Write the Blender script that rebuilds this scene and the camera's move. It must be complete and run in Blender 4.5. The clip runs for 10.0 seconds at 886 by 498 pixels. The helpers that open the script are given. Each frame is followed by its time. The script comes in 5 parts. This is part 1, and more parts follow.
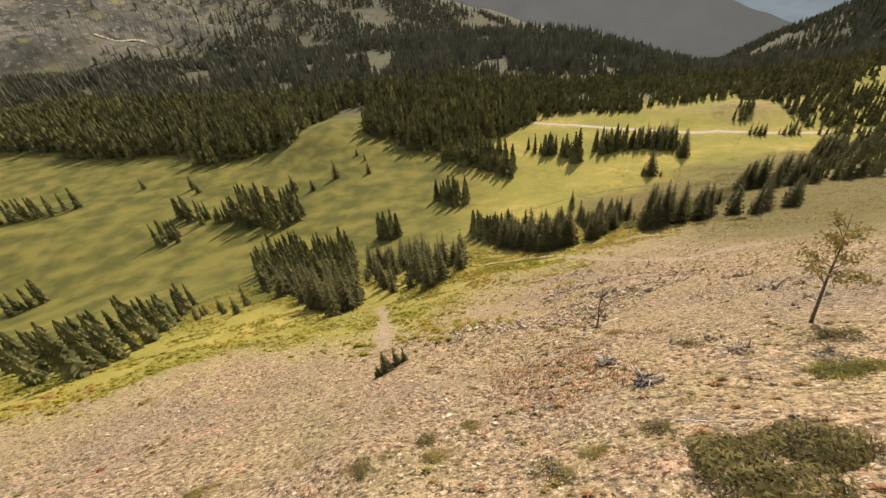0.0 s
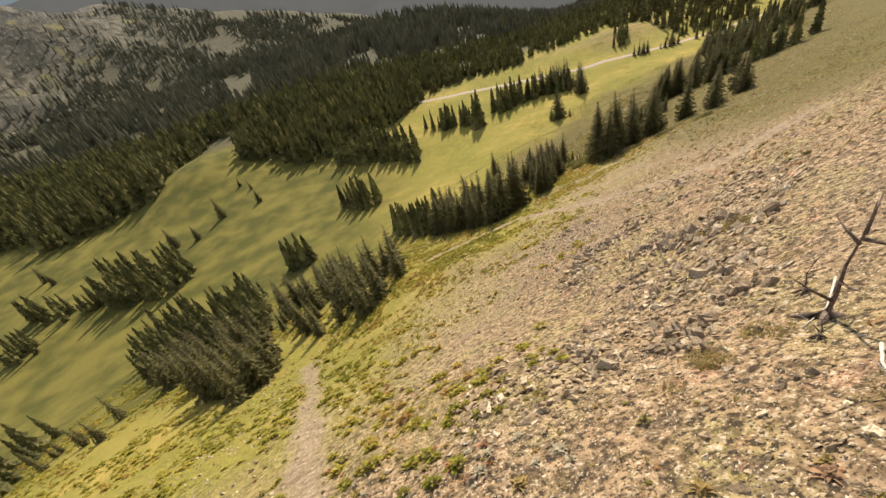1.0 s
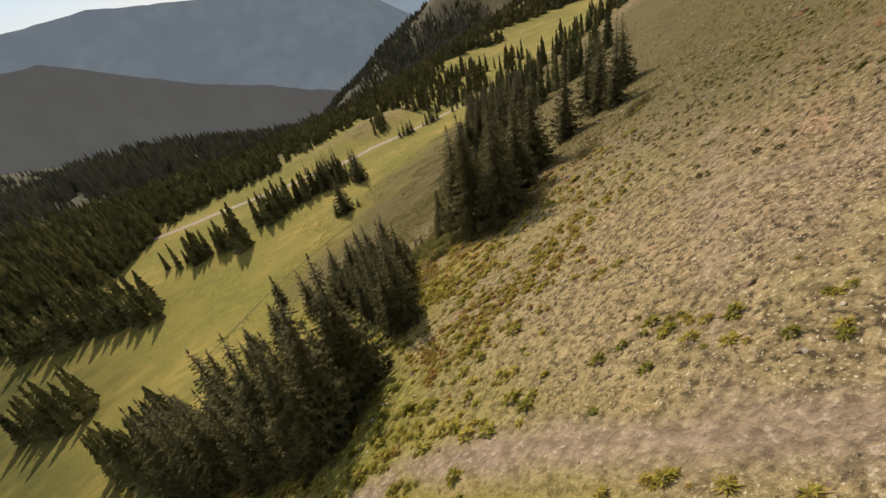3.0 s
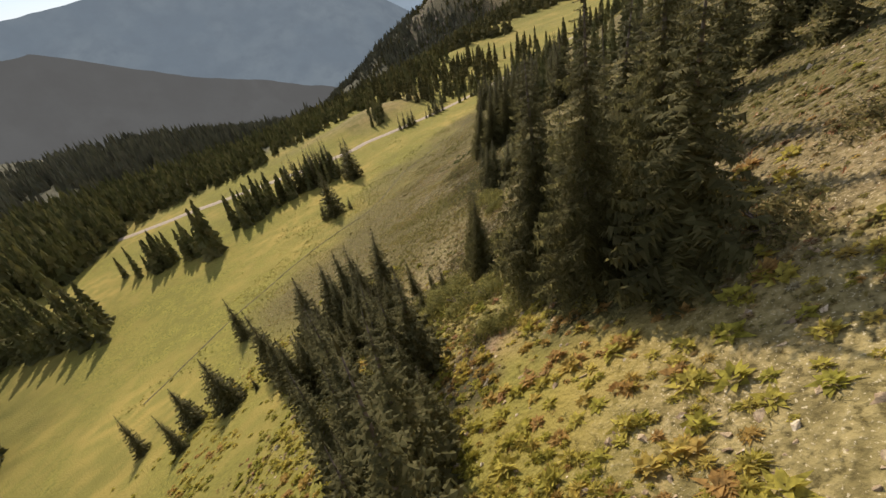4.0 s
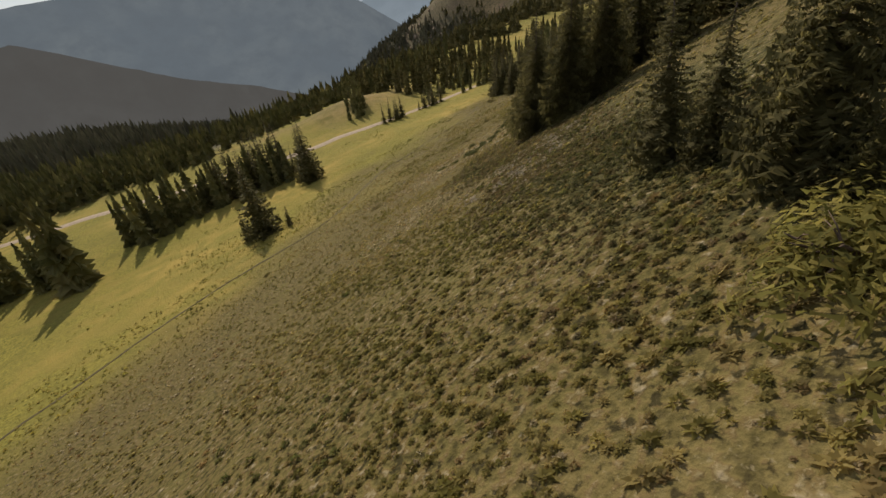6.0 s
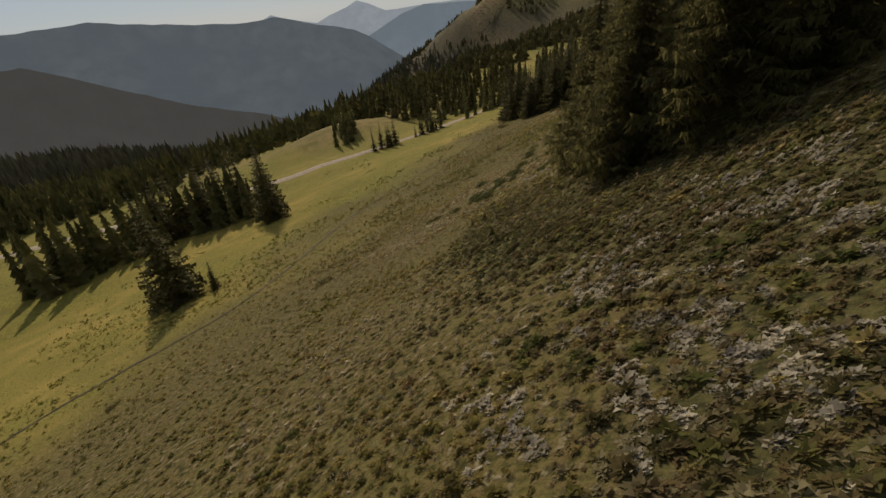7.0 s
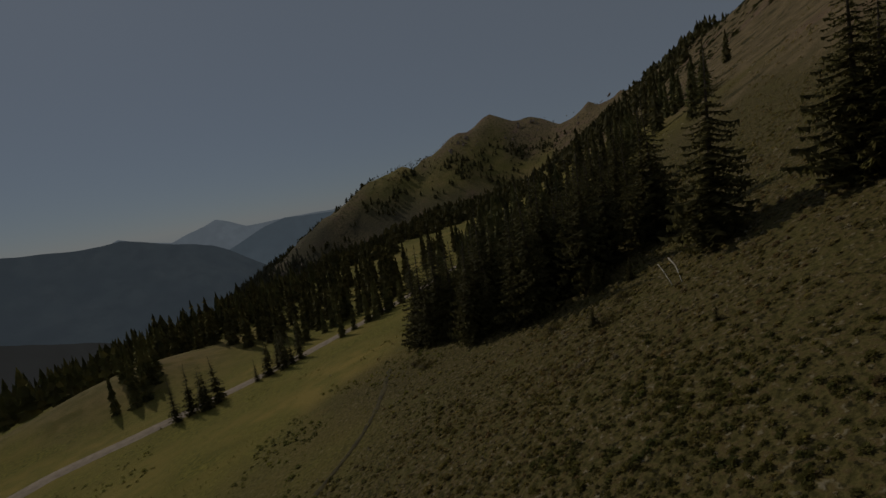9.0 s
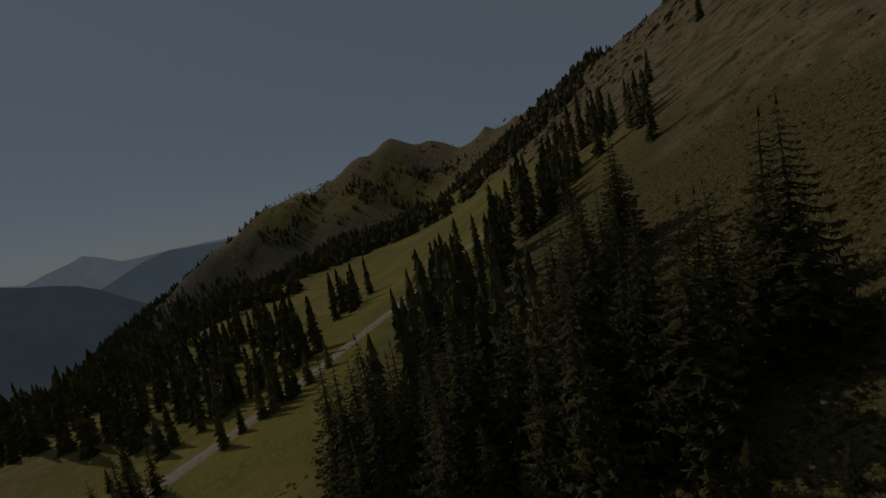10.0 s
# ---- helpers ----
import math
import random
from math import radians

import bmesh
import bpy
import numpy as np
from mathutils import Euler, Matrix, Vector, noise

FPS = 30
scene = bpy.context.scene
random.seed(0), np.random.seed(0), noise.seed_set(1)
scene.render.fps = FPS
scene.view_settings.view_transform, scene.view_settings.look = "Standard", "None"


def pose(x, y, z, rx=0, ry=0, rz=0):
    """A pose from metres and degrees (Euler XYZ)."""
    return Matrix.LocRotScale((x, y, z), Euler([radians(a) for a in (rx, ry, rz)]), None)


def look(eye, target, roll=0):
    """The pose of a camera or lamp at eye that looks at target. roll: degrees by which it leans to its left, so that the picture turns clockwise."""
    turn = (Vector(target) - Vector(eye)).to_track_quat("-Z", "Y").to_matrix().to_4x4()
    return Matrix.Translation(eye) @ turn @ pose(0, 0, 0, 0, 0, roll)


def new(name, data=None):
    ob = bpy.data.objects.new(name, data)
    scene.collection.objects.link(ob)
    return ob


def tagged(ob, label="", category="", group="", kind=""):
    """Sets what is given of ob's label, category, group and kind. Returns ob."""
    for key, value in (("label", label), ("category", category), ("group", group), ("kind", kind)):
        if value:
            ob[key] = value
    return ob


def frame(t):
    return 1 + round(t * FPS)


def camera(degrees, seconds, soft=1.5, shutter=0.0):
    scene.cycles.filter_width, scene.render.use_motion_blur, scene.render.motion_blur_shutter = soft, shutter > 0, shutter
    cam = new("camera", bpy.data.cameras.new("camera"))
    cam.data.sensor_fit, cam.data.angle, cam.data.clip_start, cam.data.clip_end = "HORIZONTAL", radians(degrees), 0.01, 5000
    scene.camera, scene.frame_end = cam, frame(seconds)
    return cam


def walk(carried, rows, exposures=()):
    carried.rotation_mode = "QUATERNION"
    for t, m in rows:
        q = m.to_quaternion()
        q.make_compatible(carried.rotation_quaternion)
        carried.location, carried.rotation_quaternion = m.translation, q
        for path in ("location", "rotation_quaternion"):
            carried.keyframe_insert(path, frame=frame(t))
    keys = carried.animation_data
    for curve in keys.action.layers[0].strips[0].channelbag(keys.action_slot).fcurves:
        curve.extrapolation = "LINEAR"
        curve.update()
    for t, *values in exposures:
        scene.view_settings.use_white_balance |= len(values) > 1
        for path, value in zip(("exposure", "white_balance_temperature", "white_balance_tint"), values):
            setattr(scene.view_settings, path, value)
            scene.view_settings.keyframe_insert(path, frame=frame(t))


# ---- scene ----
cam = camera(88.0, 10.0)
PATH = [
    (0, (-0.857, -0.344, 68.981), (-0.956, 1.219, 67.737), -6.3),
    (0.5, (-1.537, 5.32, 64.447), (-1.494, 6.856, 63.167), -12.8),
    (1, (-1.737, 11.009, 59.554), (-1.521, 12.521, 58.263), -16.2),
    (1.5, (-1.121, 16.821, 54.984), (-0.621, 18.284, 53.715), -16.0),
    (2, (0.637, 23.083, 50.761), (1.434, 24.494, 49.589), -14.8),
    (2.5, (3.579, 29.601, 47.07), (4.585, 30.914, 45.946), -14.0),
    (3, (7.394, 35.888, 43.639), (8.507, 37.126, 42.529), -13.5),
    (4.5, (19.507, 52.28, 34.13), (20.616, 53.508, 33.007), -10.7),
    (5, (23.412, 57.49, 30.449), (24.516, 58.722, 29.324), -8.1),
    (5.5, (28.194, 62.127, 26.977), (29.347, 63.325, 25.865), -8.7),
    (7, (43.714, 75.808, 19.352), (44.968, 77.038, 18.397), -6.5),
    (7.5, (49.623, 81.004, 17.361), (50.889, 82.284, 16.491), -5.0),
    (8, (55.126, 86.105, 15.678), (56.544, 87.376, 15.065), -5.9),
    (8.5, (61.239, 91.002, 14.707), (62.869, 92.099, 14.336), -8.3),
    (9, (67.201, 95.149, 14.853), (68.992, 96.002, 14.595), -9.5),
    (9.5, (72.942, 98.553, 15.555), (74.829, 99.178, 15.332), -10.3),
    (10, (78.256, 101.088, 16.65), (80.188, 101.546, 16.415), -11.0),
]
EXPOSURES = [(0.0, 1.05, 6400, 10), (1.5, 0.9, 6300, 10), (3.0, 0.38, 6250, 12), (4.5, 0.78, 6050, 12), (5.0, 0.86, 6150, 12), (5.5, 0.57, 6400, 12), (7.0, -0.42, 6500, 11), (7.5, -0.48, 6550, 12), (8.0, -0.9, 7200, 13), (8.5, -1.83, 6450, 10), (9.0, -2.17, 6000, 8), (9.5, -2.37, 5900, 6), (10.0, -2.46, 5800, 5)]
walk(cam, [(t, look(eye, target, roll)) for t, eye, target, roll in PATH], EXPOSURES)

# ---- sky and sun ----
WORLD_SUN = (0.42, 0.90, 0.71)          # towards the sun
sun_dir = Vector(WORLD_SUN).normalized()
world = bpy.data.worlds.new("sky")
scene.world = world
world.use_nodes = True
wn = world.node_tree
wn.nodes.clear()
sky = wn.nodes.new("ShaderNodeTexSky")
sky.sky_type = 'NISHITA'
sky.sun_disc = False
sky.sun_elevation = math.asin(sun_dir.z)
sky.sun_rotation = math.atan2(sun_dir.x, sun_dir.y)
sky.altitude = 2000
sky.air_density = 1.0
sky.dust_density = 0.7
sky.ozone_density = 3.0
bg = wn.nodes.new("ShaderNodeBackground")
bg.inputs["Strength"].default_value = 0.15
wo = wn.nodes.new("ShaderNodeOutputWorld")
haze = wn.nodes.new("ShaderNodeMix")
haze.data_type = 'RGBA'
haze.inputs[0].default_value = 0.85
haze.inputs[7].default_value = (2.85, 3.02, 3.2, 1)
wn.links.new(sky.outputs[0], haze.inputs[6])
wn.links.new(haze.outputs[2], bg.inputs[0])
wn.links.new(bg.outputs[0], wo.inputs[0])

sun = new("sun", bpy.data.lights.new("sun", "SUN"))
sun.data.energy = 4.0
sun.data.angle = radians(0.6)
sun.data.color = (1.0, 0.87, 0.66)
sun.matrix_world = look(sun_dir * 100, (0, 0, 0))

# ---- noise and the lie of the land ----
def _hash(ix, iy, seed):
    h = (ix.astype(np.int64) * 374761393 + iy.astype(np.int64) * 668265263 + seed * 974634777) & 0xFFFFFFFF
    h = ((h ^ (h >> 13)) * 1274126177) & 0xFFFFFFFF
    return ((h ^ (h >> 16)) & 0xFFFF) / 65535.0


def vnoise(x, y, seed=0):
    x, y = np.asarray(x, float), np.asarray(y, float)
    ix, iy = np.floor(x), np.floor(y)
    fx, fy = x - ix, y - iy
    fx, fy = fx * fx * (3 - 2 * fx), fy * fy * (3 - 2 * fy)
    a, b = _hash(ix, iy, seed), _hash(ix + 1, iy, seed)
    c, d = _hash(ix, iy + 1, seed), _hash(ix + 1, iy + 1, seed)
    return (a * (1 - fx) + b * fx) * (1 - fy) + (c * (1 - fx) + d * fx) * fy - 0.5


def fbm(x, y, size, octaves=4, seed=0):
    total, amp = 0.0, 1.0
    for k in range(octaves):
        total = total + amp * vnoise(np.asarray(x) / size + 17.3 * k, np.asarray(y) / size - 9.1 * k, seed + k)
        size, amp = size / 2.1, amp * 0.5
    return total


def smooth(a, b, v):
    t = np.clip((np.asarray(v, float) - a) / (b - a), 0, 1)
    return t * t * (3 - 2 * t)


# height against the distance down the hillside: once for the gentle forest floor, once for the steep drop into the valley
FALL_W = np.array([-400, -160, -90, -30, 0, 16, 22, 36, 50, 60, 66, 75, 83, 93, 110, 125, 140, 158, 185, 230, 260, 300, 390, 460, 600, 900, 6000.])
FALL_Z = np.array([90, 175, 130, 86, 63.2, 50.4, 45.1, 35.1, 26.2, 20.2, 15.8, 10.5, 7.1, 3.5, -1.4, -4.1, -5.8, -8, -11, -16.5, -20.5, -26, -40, -47, -90, -330, -1000.])
STEEP_Z = np.array([0, 0, 0, 0, 0, 0, 0, 0, 0, 0, 0, 0, 0, 0, 0, 0, 0, 0, -7, -22, -32, -42, -58, -70, -95, -70, 0.])
# the crest of the mountain, and of the burnt hill across the valley
CREST = [(453, 481, -150), (531, 459, 6), (623, 432, 50), (688, 376, 66), (728, 340, 102), (746, 309, 111), (747, 262, 95), (722, 176, 89.5), (677, 122, 92.5), (586, 62, 94), (492, 29, 114), (418, 14, 93), (354, 7, 37)]
HILL = [(-1300, 500, 210), (-760, 760, 130), (-520, 930, 70), (-430, 1020, 20)]
STRIKE = 0.22


def down(x, y):
    x, y = np.asarray(x, float), np.asarray(y, float)
    w = y - STRIKE * x
    return w - 0.25 * np.maximum(-x, 0) * smooth(85, 140, w)


def crest_height(x, y, line, grade):
    best = np.full(np.shape(x), -1e9)
    for (x0, y0, z0), (x1, y1, z1) in zip(line, line[1:]):
        dx, dy = x1 - x0, y1 - y0
        t = np.clip(((x - x0) * dx + (y - y0) * dy) / (dx * dx + dy * dy), 0, 1)
        d = np.hypot(x - x0 - t * dx, y - y0 - t * dy)
        best = np.maximum(best, z0 + t * (z1 - z0) - grade * d)
    return best


def height(x, y):
    x, y = np.asarray(x, float), np.asarray(y, float)
    w = down(x, y)
    z = sum(np.interp(w + o, FALL_W, FALL_Z) for o in (-9, -6, -3, 0, 3, 6, 9)) / 7
    z = z + np.interp(w, FALL_W, STEEP_Z) * smooth(-90, 120, x - 70 - .3 * (y - 170))
    z = z - 1.4 * np.exp(-((x + 10) / 9) ** 2 - ((y - 34) / 9) ** 2)
    cap = 74 + 85 * smooth(272, 140, x)
    k = 14.0
    z = np.minimum(z, cap) - np.maximum(k - np.abs(z - cap), 0) ** 2 / (4 * k)
    for line, grade in ((CREST, 0.64), (HILL, 0.38)):
        c = crest_height(x, y, line, grade)
        z = np.maximum(z, c) + np.maximum(k - np.abs(z - c), 0) ** 2 / (4 * k)
    reach = np.hypot(x - 50, y - 80)
    z = z - smooth(-140, -20, crest_height(x, y, HILL, 0.38)) * smooth(380, 520, reach) * np.abs(fbm(x + .5 * y, y - .3 * x, 130, 3, 53)) * 46
    z = z + smooth(160, 420, reach) * (fbm(x, y, 120, 2, 5) * 17)
    z = z + smooth(15, 60, z) * smooth(160, 300, reach) * (np.abs(fbm(x, y, 70, 3, 7)) * -14 + 3)
    rough = smooth(55, 15, w) * 0.8 + 0.17
    z = z + fbm(x, y, 21, 3, 11) * 1.5 * rough + fbm(x, y, 4.0, 3, 23) * 0.42 * rough
    tread = np.sin((w + 3 * fbm(x, y, 14, 2, 33)) * 2.3) * smooth(-.2, .25, fbm(x, y, 11, 2, 35))
    z = z + (tread * .07 + fbm(x, y, 1.3, 2, 29) * .2) * rough * smooth(120, 70, np.hypot(x - 30, y - 50))
    z = z - 1.0 * np.exp(-((x - 31.5) / 7) ** 2 - ((y - 61) / 6) ** 2)
    # knolls at the meadow's rim
    z = z + 8.0 * np.exp(-((x + 50) / 20) ** 2 - ((y - 172) / 24) ** 2)
    z = z + 3.2 * np.exp(-((x - 102) / 16) ** 2 - ((y - 163) / 9) ** 2)
    return z


# ---- materials ----
def material(name):
    m = bpy.data.materials.new(name)
    m.use_nodes = True
    return m, m.node_tree, m.node_tree.nodes["Principled BSDF"]


def add(nt, kind, **values):
    n = nt.nodes.new(kind)
    for k, v in values.items():
        n.inputs[k.replace("_", " ")].default_value = v
    return n


def mixed(nt, factor, a, b):
    n = nt.nodes.new("ShaderNodeMix")
    n.data_type = 'RGBA'
    for socket, v in ((n.inputs[0], factor), (n.inputs[6], a), (n.inputs[7], b)):
        if isinstance(v, bpy.types.NodeSocket):
            nt.links.new(v, socket)
        elif isinstance(v, tuple):
            socket.default_value = (*v, 1)
        else:
            socket.default_value = v
    return n.outputs[2]


def ramp(nt, value, lo, hi):
    n = nt.nodes.new("ShaderNodeMapRange")
    nt.links.new(value, n.inputs[0])
    n.inputs[1].default_value, n.inputs[2].default_value = lo, hi
    return n.outputs[0]


def coords(nt):
    return nt.nodes.new("ShaderNodeTexCoord").outputs["Object"]


def grain(nt, scale, detail=4.0, where=None):
    n = add(nt, "ShaderNodeTexNoise", Scale=scale, Detail=detail)
    nt.links.new(where or coords(nt), n.inputs["Vector"])
    return n.outputs["Fac"]


def relief(nt, bsdf, value, strength, distance):
    n = add(nt, "ShaderNodeBump", Strength=strength, Distance=distance)
    nt.links.new(value, n.inputs["Height"])
    nt.links.new(n.outputs[0], bsdf.inputs["Normal"])


def stepped(nt, value, stops):
    r = nt.nodes.new("ShaderNodeValToRGB")
    while len(r.color_ramp.elements) < len(stops):
        r.color_ramp.elements.new(0.5)
    for e, (p, c) in zip(r.color_ramp.elements, stops):
        e.position, e.color = p, (*c, 1)
    nt.links.new(value, r.inputs[0])
    return r.outputs[0]


def blend_value(nt, factor, a, b):
    n = nt.nodes.new("ShaderNodeMix")
    for socket, v in ((n.inputs[0], factor), (n.inputs[2], a), (n.inputs[3], b)):
        nt.links.new(v, socket)
    return n.outputs[0]


def attribute(nt, name):
    n = nt.nodes.new("ShaderNodeAttribute")
    n.attribute_name = name
    return n.outputs["Fac"]


def ground_material():
    m, nt, b = material("mountain_ground")
    fine, mid, broad = grain(nt, 3.5, 8), grain(nt, 0.45, 6), grain(nt, 0.06, 4)
    grit = grain(nt, 14.0, 4)
    patch, speck, chips = grain(nt, 0.8, 5), grain(nt, 7.0, 7), grain(nt, 19.0, 5)
    scree = mixed(nt, ramp(nt, fine, 0.36, 0.64), (0.115, 0.076, 0.043), (0.335, 0.226, 0.13))
    scree = mixed(nt, ramp(nt, mid, 0.5, 0.7), scree, mixed(nt, ramp(nt, fine, 0.4, 0.6), (0.13, 0.1, 0.045), (0.3, 0.235, 0.10)))
    scree = mixed(nt, ramp(nt, broad, 0.5, 0.64), scree, (0.19, 0.135, 0.09))
    scree = mixed(nt, ramp(nt, grain(nt, 1.7, 6), 0.55, 0.68), scree, (0.12, 0.085, 0.055))
    scree = mixed(nt, ramp(nt, patch, 0.6, 0.72), scree, mixed(nt, ramp(nt, fine, 0.4, 0.6), (0.22, 0.115, 0.07), (0.4, 0.225, 0.145)))
    scree = mixed(nt, ramp(nt, speck, 0.46, 0.38), scree, (0.055, 0.04, 0.026))
    scree = mixed(nt, ramp(nt, speck, 0.58, 0.68), scree, (0.38, 0.3, 0.205))
    scree = mixed(nt, ramp(nt, chips, 0.61, 0.67), scree, (0.52, 0.43, 0.32))
    scree = mixed(nt, ramp(nt, chips, 0.42, 0.37), scree, (0.05, 0.036, 0.022))
    clump = grain(nt, 6.0, 9)
    # the darkest stops put the shade of gaps between clumps into the colour
    dry = stepped(nt, clump, ((0.3, (0.045, 0.038, 0.013)), (0.42, (0.085, 0.072, 0.024)), (0.5, (0.13, 0.105, 0.038)), (0.58, (0.11, 0.078, 0.032)), (0.64, (0.17, 0.14, 0.072)), (0.72, (0.24, 0.2, 0.13))))
    dry = mixed(nt, ramp(nt, speck, 0.44, 0.36), dry, (0.035, 0.03, 0.012))
    dry = mixed(nt, ramp(nt, patch, 0.55, 0.8), dry, (0.125, 0.11, 0.036))
    grass = mixed(nt, ramp(nt, fine, 0.32, 0.68), (0.09, 0.086, 0.019), (0.265, 0.228, 0.047))
    grass = mixed(nt, ramp(nt, mid, 0.42, 0.66), grass, (0.15, 0.133, 0.03))
    grass = mixed(nt, ramp(nt, broad, 0.42, 0.62), grass, mixed(nt, ramp(nt, mid, 0.4, 0.6), (0.19, 0.162, 0.038), (0.28, 0.21, 0.055)))
    grass = mixed(nt, attribute(nt, "lush"), grass, mixed(nt, ramp(nt, grain(nt, 0.16, 6), 0.38, 0.64), (0.064, 0.062, 0.015), (0.132, 0.112, 0.027)))
    gold = mixed(nt, ramp(nt, fine, 0.35, 0.65), (0.13, 0.1, 0.042), (0.3, 0.235, 0.105))
    gold = mixed(nt, ramp(nt, speck, 0.44, 0.36), gold, (0.075, 0.055, 0.026))
    gold = mixed(nt, ramp(nt, chips, 0.61, 0.67), gold, (0.46, 0.38, 0.24))
    scree = mixed(nt, attribute(nt, "gold"), scree, gold)
    c = mixed(nt, attribute(nt, "dry"), scree, dry)
    c = mixed(nt, attribute(nt, "grass"), c, grass)
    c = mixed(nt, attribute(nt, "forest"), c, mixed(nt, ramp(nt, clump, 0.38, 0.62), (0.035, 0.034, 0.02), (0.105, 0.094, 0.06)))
    burnt = mixed(nt, ramp(nt, grain(nt, 0.012, 7), 0.4, 0.6), (0.05, 0.046, 0.038), (0.13, 0.112, 0.085))
    burnt = mixed(nt, ramp(nt, grain(nt, 0.06, 8), 0.46, 0.6), burnt, (0.032, 0.032, 0.024))
    burnt = mixed(nt, ramp(nt, grain(nt, 0.2, 5), 0.57, 0.66), burnt, (0.17, 0.152, 0.125))
    burnt = mixed(nt, ramp(nt, grain(nt, 0.03, 5), 0.6, 0.68), burnt, (0.15, 0.13, 0.06))
    c = mixed(nt, attribute(nt, "burnt"), c, burnt)
    bare = mixed(nt, ramp(nt, mid, 0.4, 0.6), (0.14, 0.108, 0.052), (0.235, 0.172, 0.092))
    bare = mixed(nt, ramp(nt, broad, 0.54, 0.64), bare, (0.205, 0.135, 0.09))
    bare = mixed(nt, ramp(nt, grain(nt, 0.3, 5), 0.56, 0.64), bare, (0.06, 0.052, 0.022))
    bare = mixed(nt, ramp(nt, speck, 0.44, 0.36), bare, (0.07, 0.05, 0.03))
    c = mixed(nt, attribute(nt, "bare"), c, bare)
    # dark colours of the thickets, and of the shade painted beside the firs
    c = mixed(nt, attribute(nt, "thicket_shade"), c, stepped(nt, clump, ((0.34, (0.03, 0.03, 0.012)), (0.46, (0.065, 0.058, 0.022)), (0.56, (0.095, 0.085, 0.03)), (0.64, (0.13, 0.10, 0.045)), (0.72, (0.24, 0.21, 0.15)))))
    dirt = mixed(nt, ramp(nt, fine, 0.36, 0.64), (0.17, 0.122, 0.08), (0.28, 0.208, 0.142))
    dirt = mixed(nt, ramp(nt, speck, 0.58, 0.68), dirt, (0.36, 0.285, 0.205))
    c = mixed(nt, attribute(nt, "worn"), c, dirt)
    nt.links.new(c, b.inputs["Base Color"])
    b.inputs["Roughness"].default_value = 0.95
    b.inputs["Specular IOR Level"].default_value = 0.1
    relief(nt, b, blend_value(nt, attribute(nt, "dry"), speck, clump), 0.7, 0.2)
    return m


MAT_GROUND = ground_material()


def plain(name, colour, colour2, scale, rough=0.9, bump=0.3, depth=0.03, spec=0.2):
    m, nt, b = material(name)
    n = grain(nt, scale, 5)
    nt.links.new(mixed(nt, ramp(nt, n, 0.35, 0.65), colour, colour2), b.inputs["Base Color"])
    b.inputs["Roughness"].default_value = rough
    b.inputs["Specular IOR Level"].default_value = spec
    relief(nt, b, n, bump, depth)
    return m


MAT_ROAD = plain("road_gravel", (0.25, 0.195, 0.145), (0.35, 0.28, 0.21), 2.0)


def leafy(name, stops, scale=1.5, glow=0.35, tint=True, rough=0.8, sheen=0.15):
    """Leaves that let some light through; each clump has its own tint."""
    m, nt, b = material(name)
    info = attribute(nt, "tint") if tint else nt.nodes.new("ShaderNodeNewGeometry").outputs["Random Per Island"]
    r = nt.nodes.new("ShaderNodeValToRGB")
    r.color_ramp.interpolation = 'LINEAR'
    while len(r.color_ramp.elements) < len(stops):
        r.color_ramp.elements.new(0.5)
    for e, (p, c) in zip(r.color_ramp.elements, stops):
        e.position, e.color = p, (*c, 1)
    nt.links.new(info, r.inputs[0])
    n = grain(nt, scale, 3)
    dark = nt.nodes.new("ShaderNodeMix")
    dark.data_type, dark.blend_type = 'RGBA', 'MULTIPLY'
    dark.inputs[0].default_value = 1.0
    nt.links.new(r.outputs[0], dark.inputs[6])
    nt.links.new(mixed(nt, ramp(nt, n, 0.3, 0.7), (0.5, 0.5, 0.5), (1.3, 1.3, 1.2)), dark.inputs[7])
    c = dark.outputs[2]
    nt.links.new(c, b.inputs["Base Color"])
    b.inputs["Roughness"].default_value = rough
    b.inputs["Specular IOR Level"].default_value = sheen
    t = nt.nodes.new("ShaderNodeBsdfTranslucent")
    nt.links.new(c, t.inputs[0])
    mix = nt.nodes.new("ShaderNodeMixShader")
    mix.inputs[0].default_value = glow
    nt.links.new(b.outputs[0], mix.inputs[1])
    nt.links.new(t.outputs[0], mix.inputs[2])
    nt.links.new(mix.outputs[0], nt.nodes["Material Output"].inputs[0])
    return m


MAT_NEEDLE = leafy("fir_needles", ((0, (0.11, 0.102, 0.04)), (0.6, (0.17, 0.152, 0.06)), (1, (0.25, 0.215, 0.095))), 1.5, 0.6, False, 0.75, 0.2)
# needles paler than real firs: the valley haze is put into the base colour
MAT_VALLEY_HAZED = leafy("hazed_valley_conifers", ((0, (0.15, 0.145, 0.095)), (0.7, (0.18, 0.17, 0.115)), (1, (0.22, 0.2, 0.14))), 0.1, 0.5, False)
# also lightened somewhat in colour, to allow for haze over the rim
MAT_WOOD = leafy("rim_conifers", ((0, (0.14, 0.142, 0.06)), (0.6, (0.21, 0.2, 0.088)), (1, (0.29, 0.26, 0.12))), 0.3, 0.6, False)
MAT_PALE = leafy("pale_dead_plants", ((0, (0.22, 0.18, 0.12)), (0.5, (0.32, 0.275, 0.21)), (1, (0.44, 0.385, 0.31))), 1.5, 0.35)
MAT_SHRUB = leafy("hillside_shrubs", ((0, (0.16, 0.15, 0.045)), (0.3, (0.24, 0.21, 0.065)), (0.55, (0.32, 0.265, 0.095)), (0.75, (0.40, 0.32, 0.14)), (0.88, (0.32, 0.22, 0.105)), (1, (0.5, 0.43, 0.3))), 4.0, 0.68)
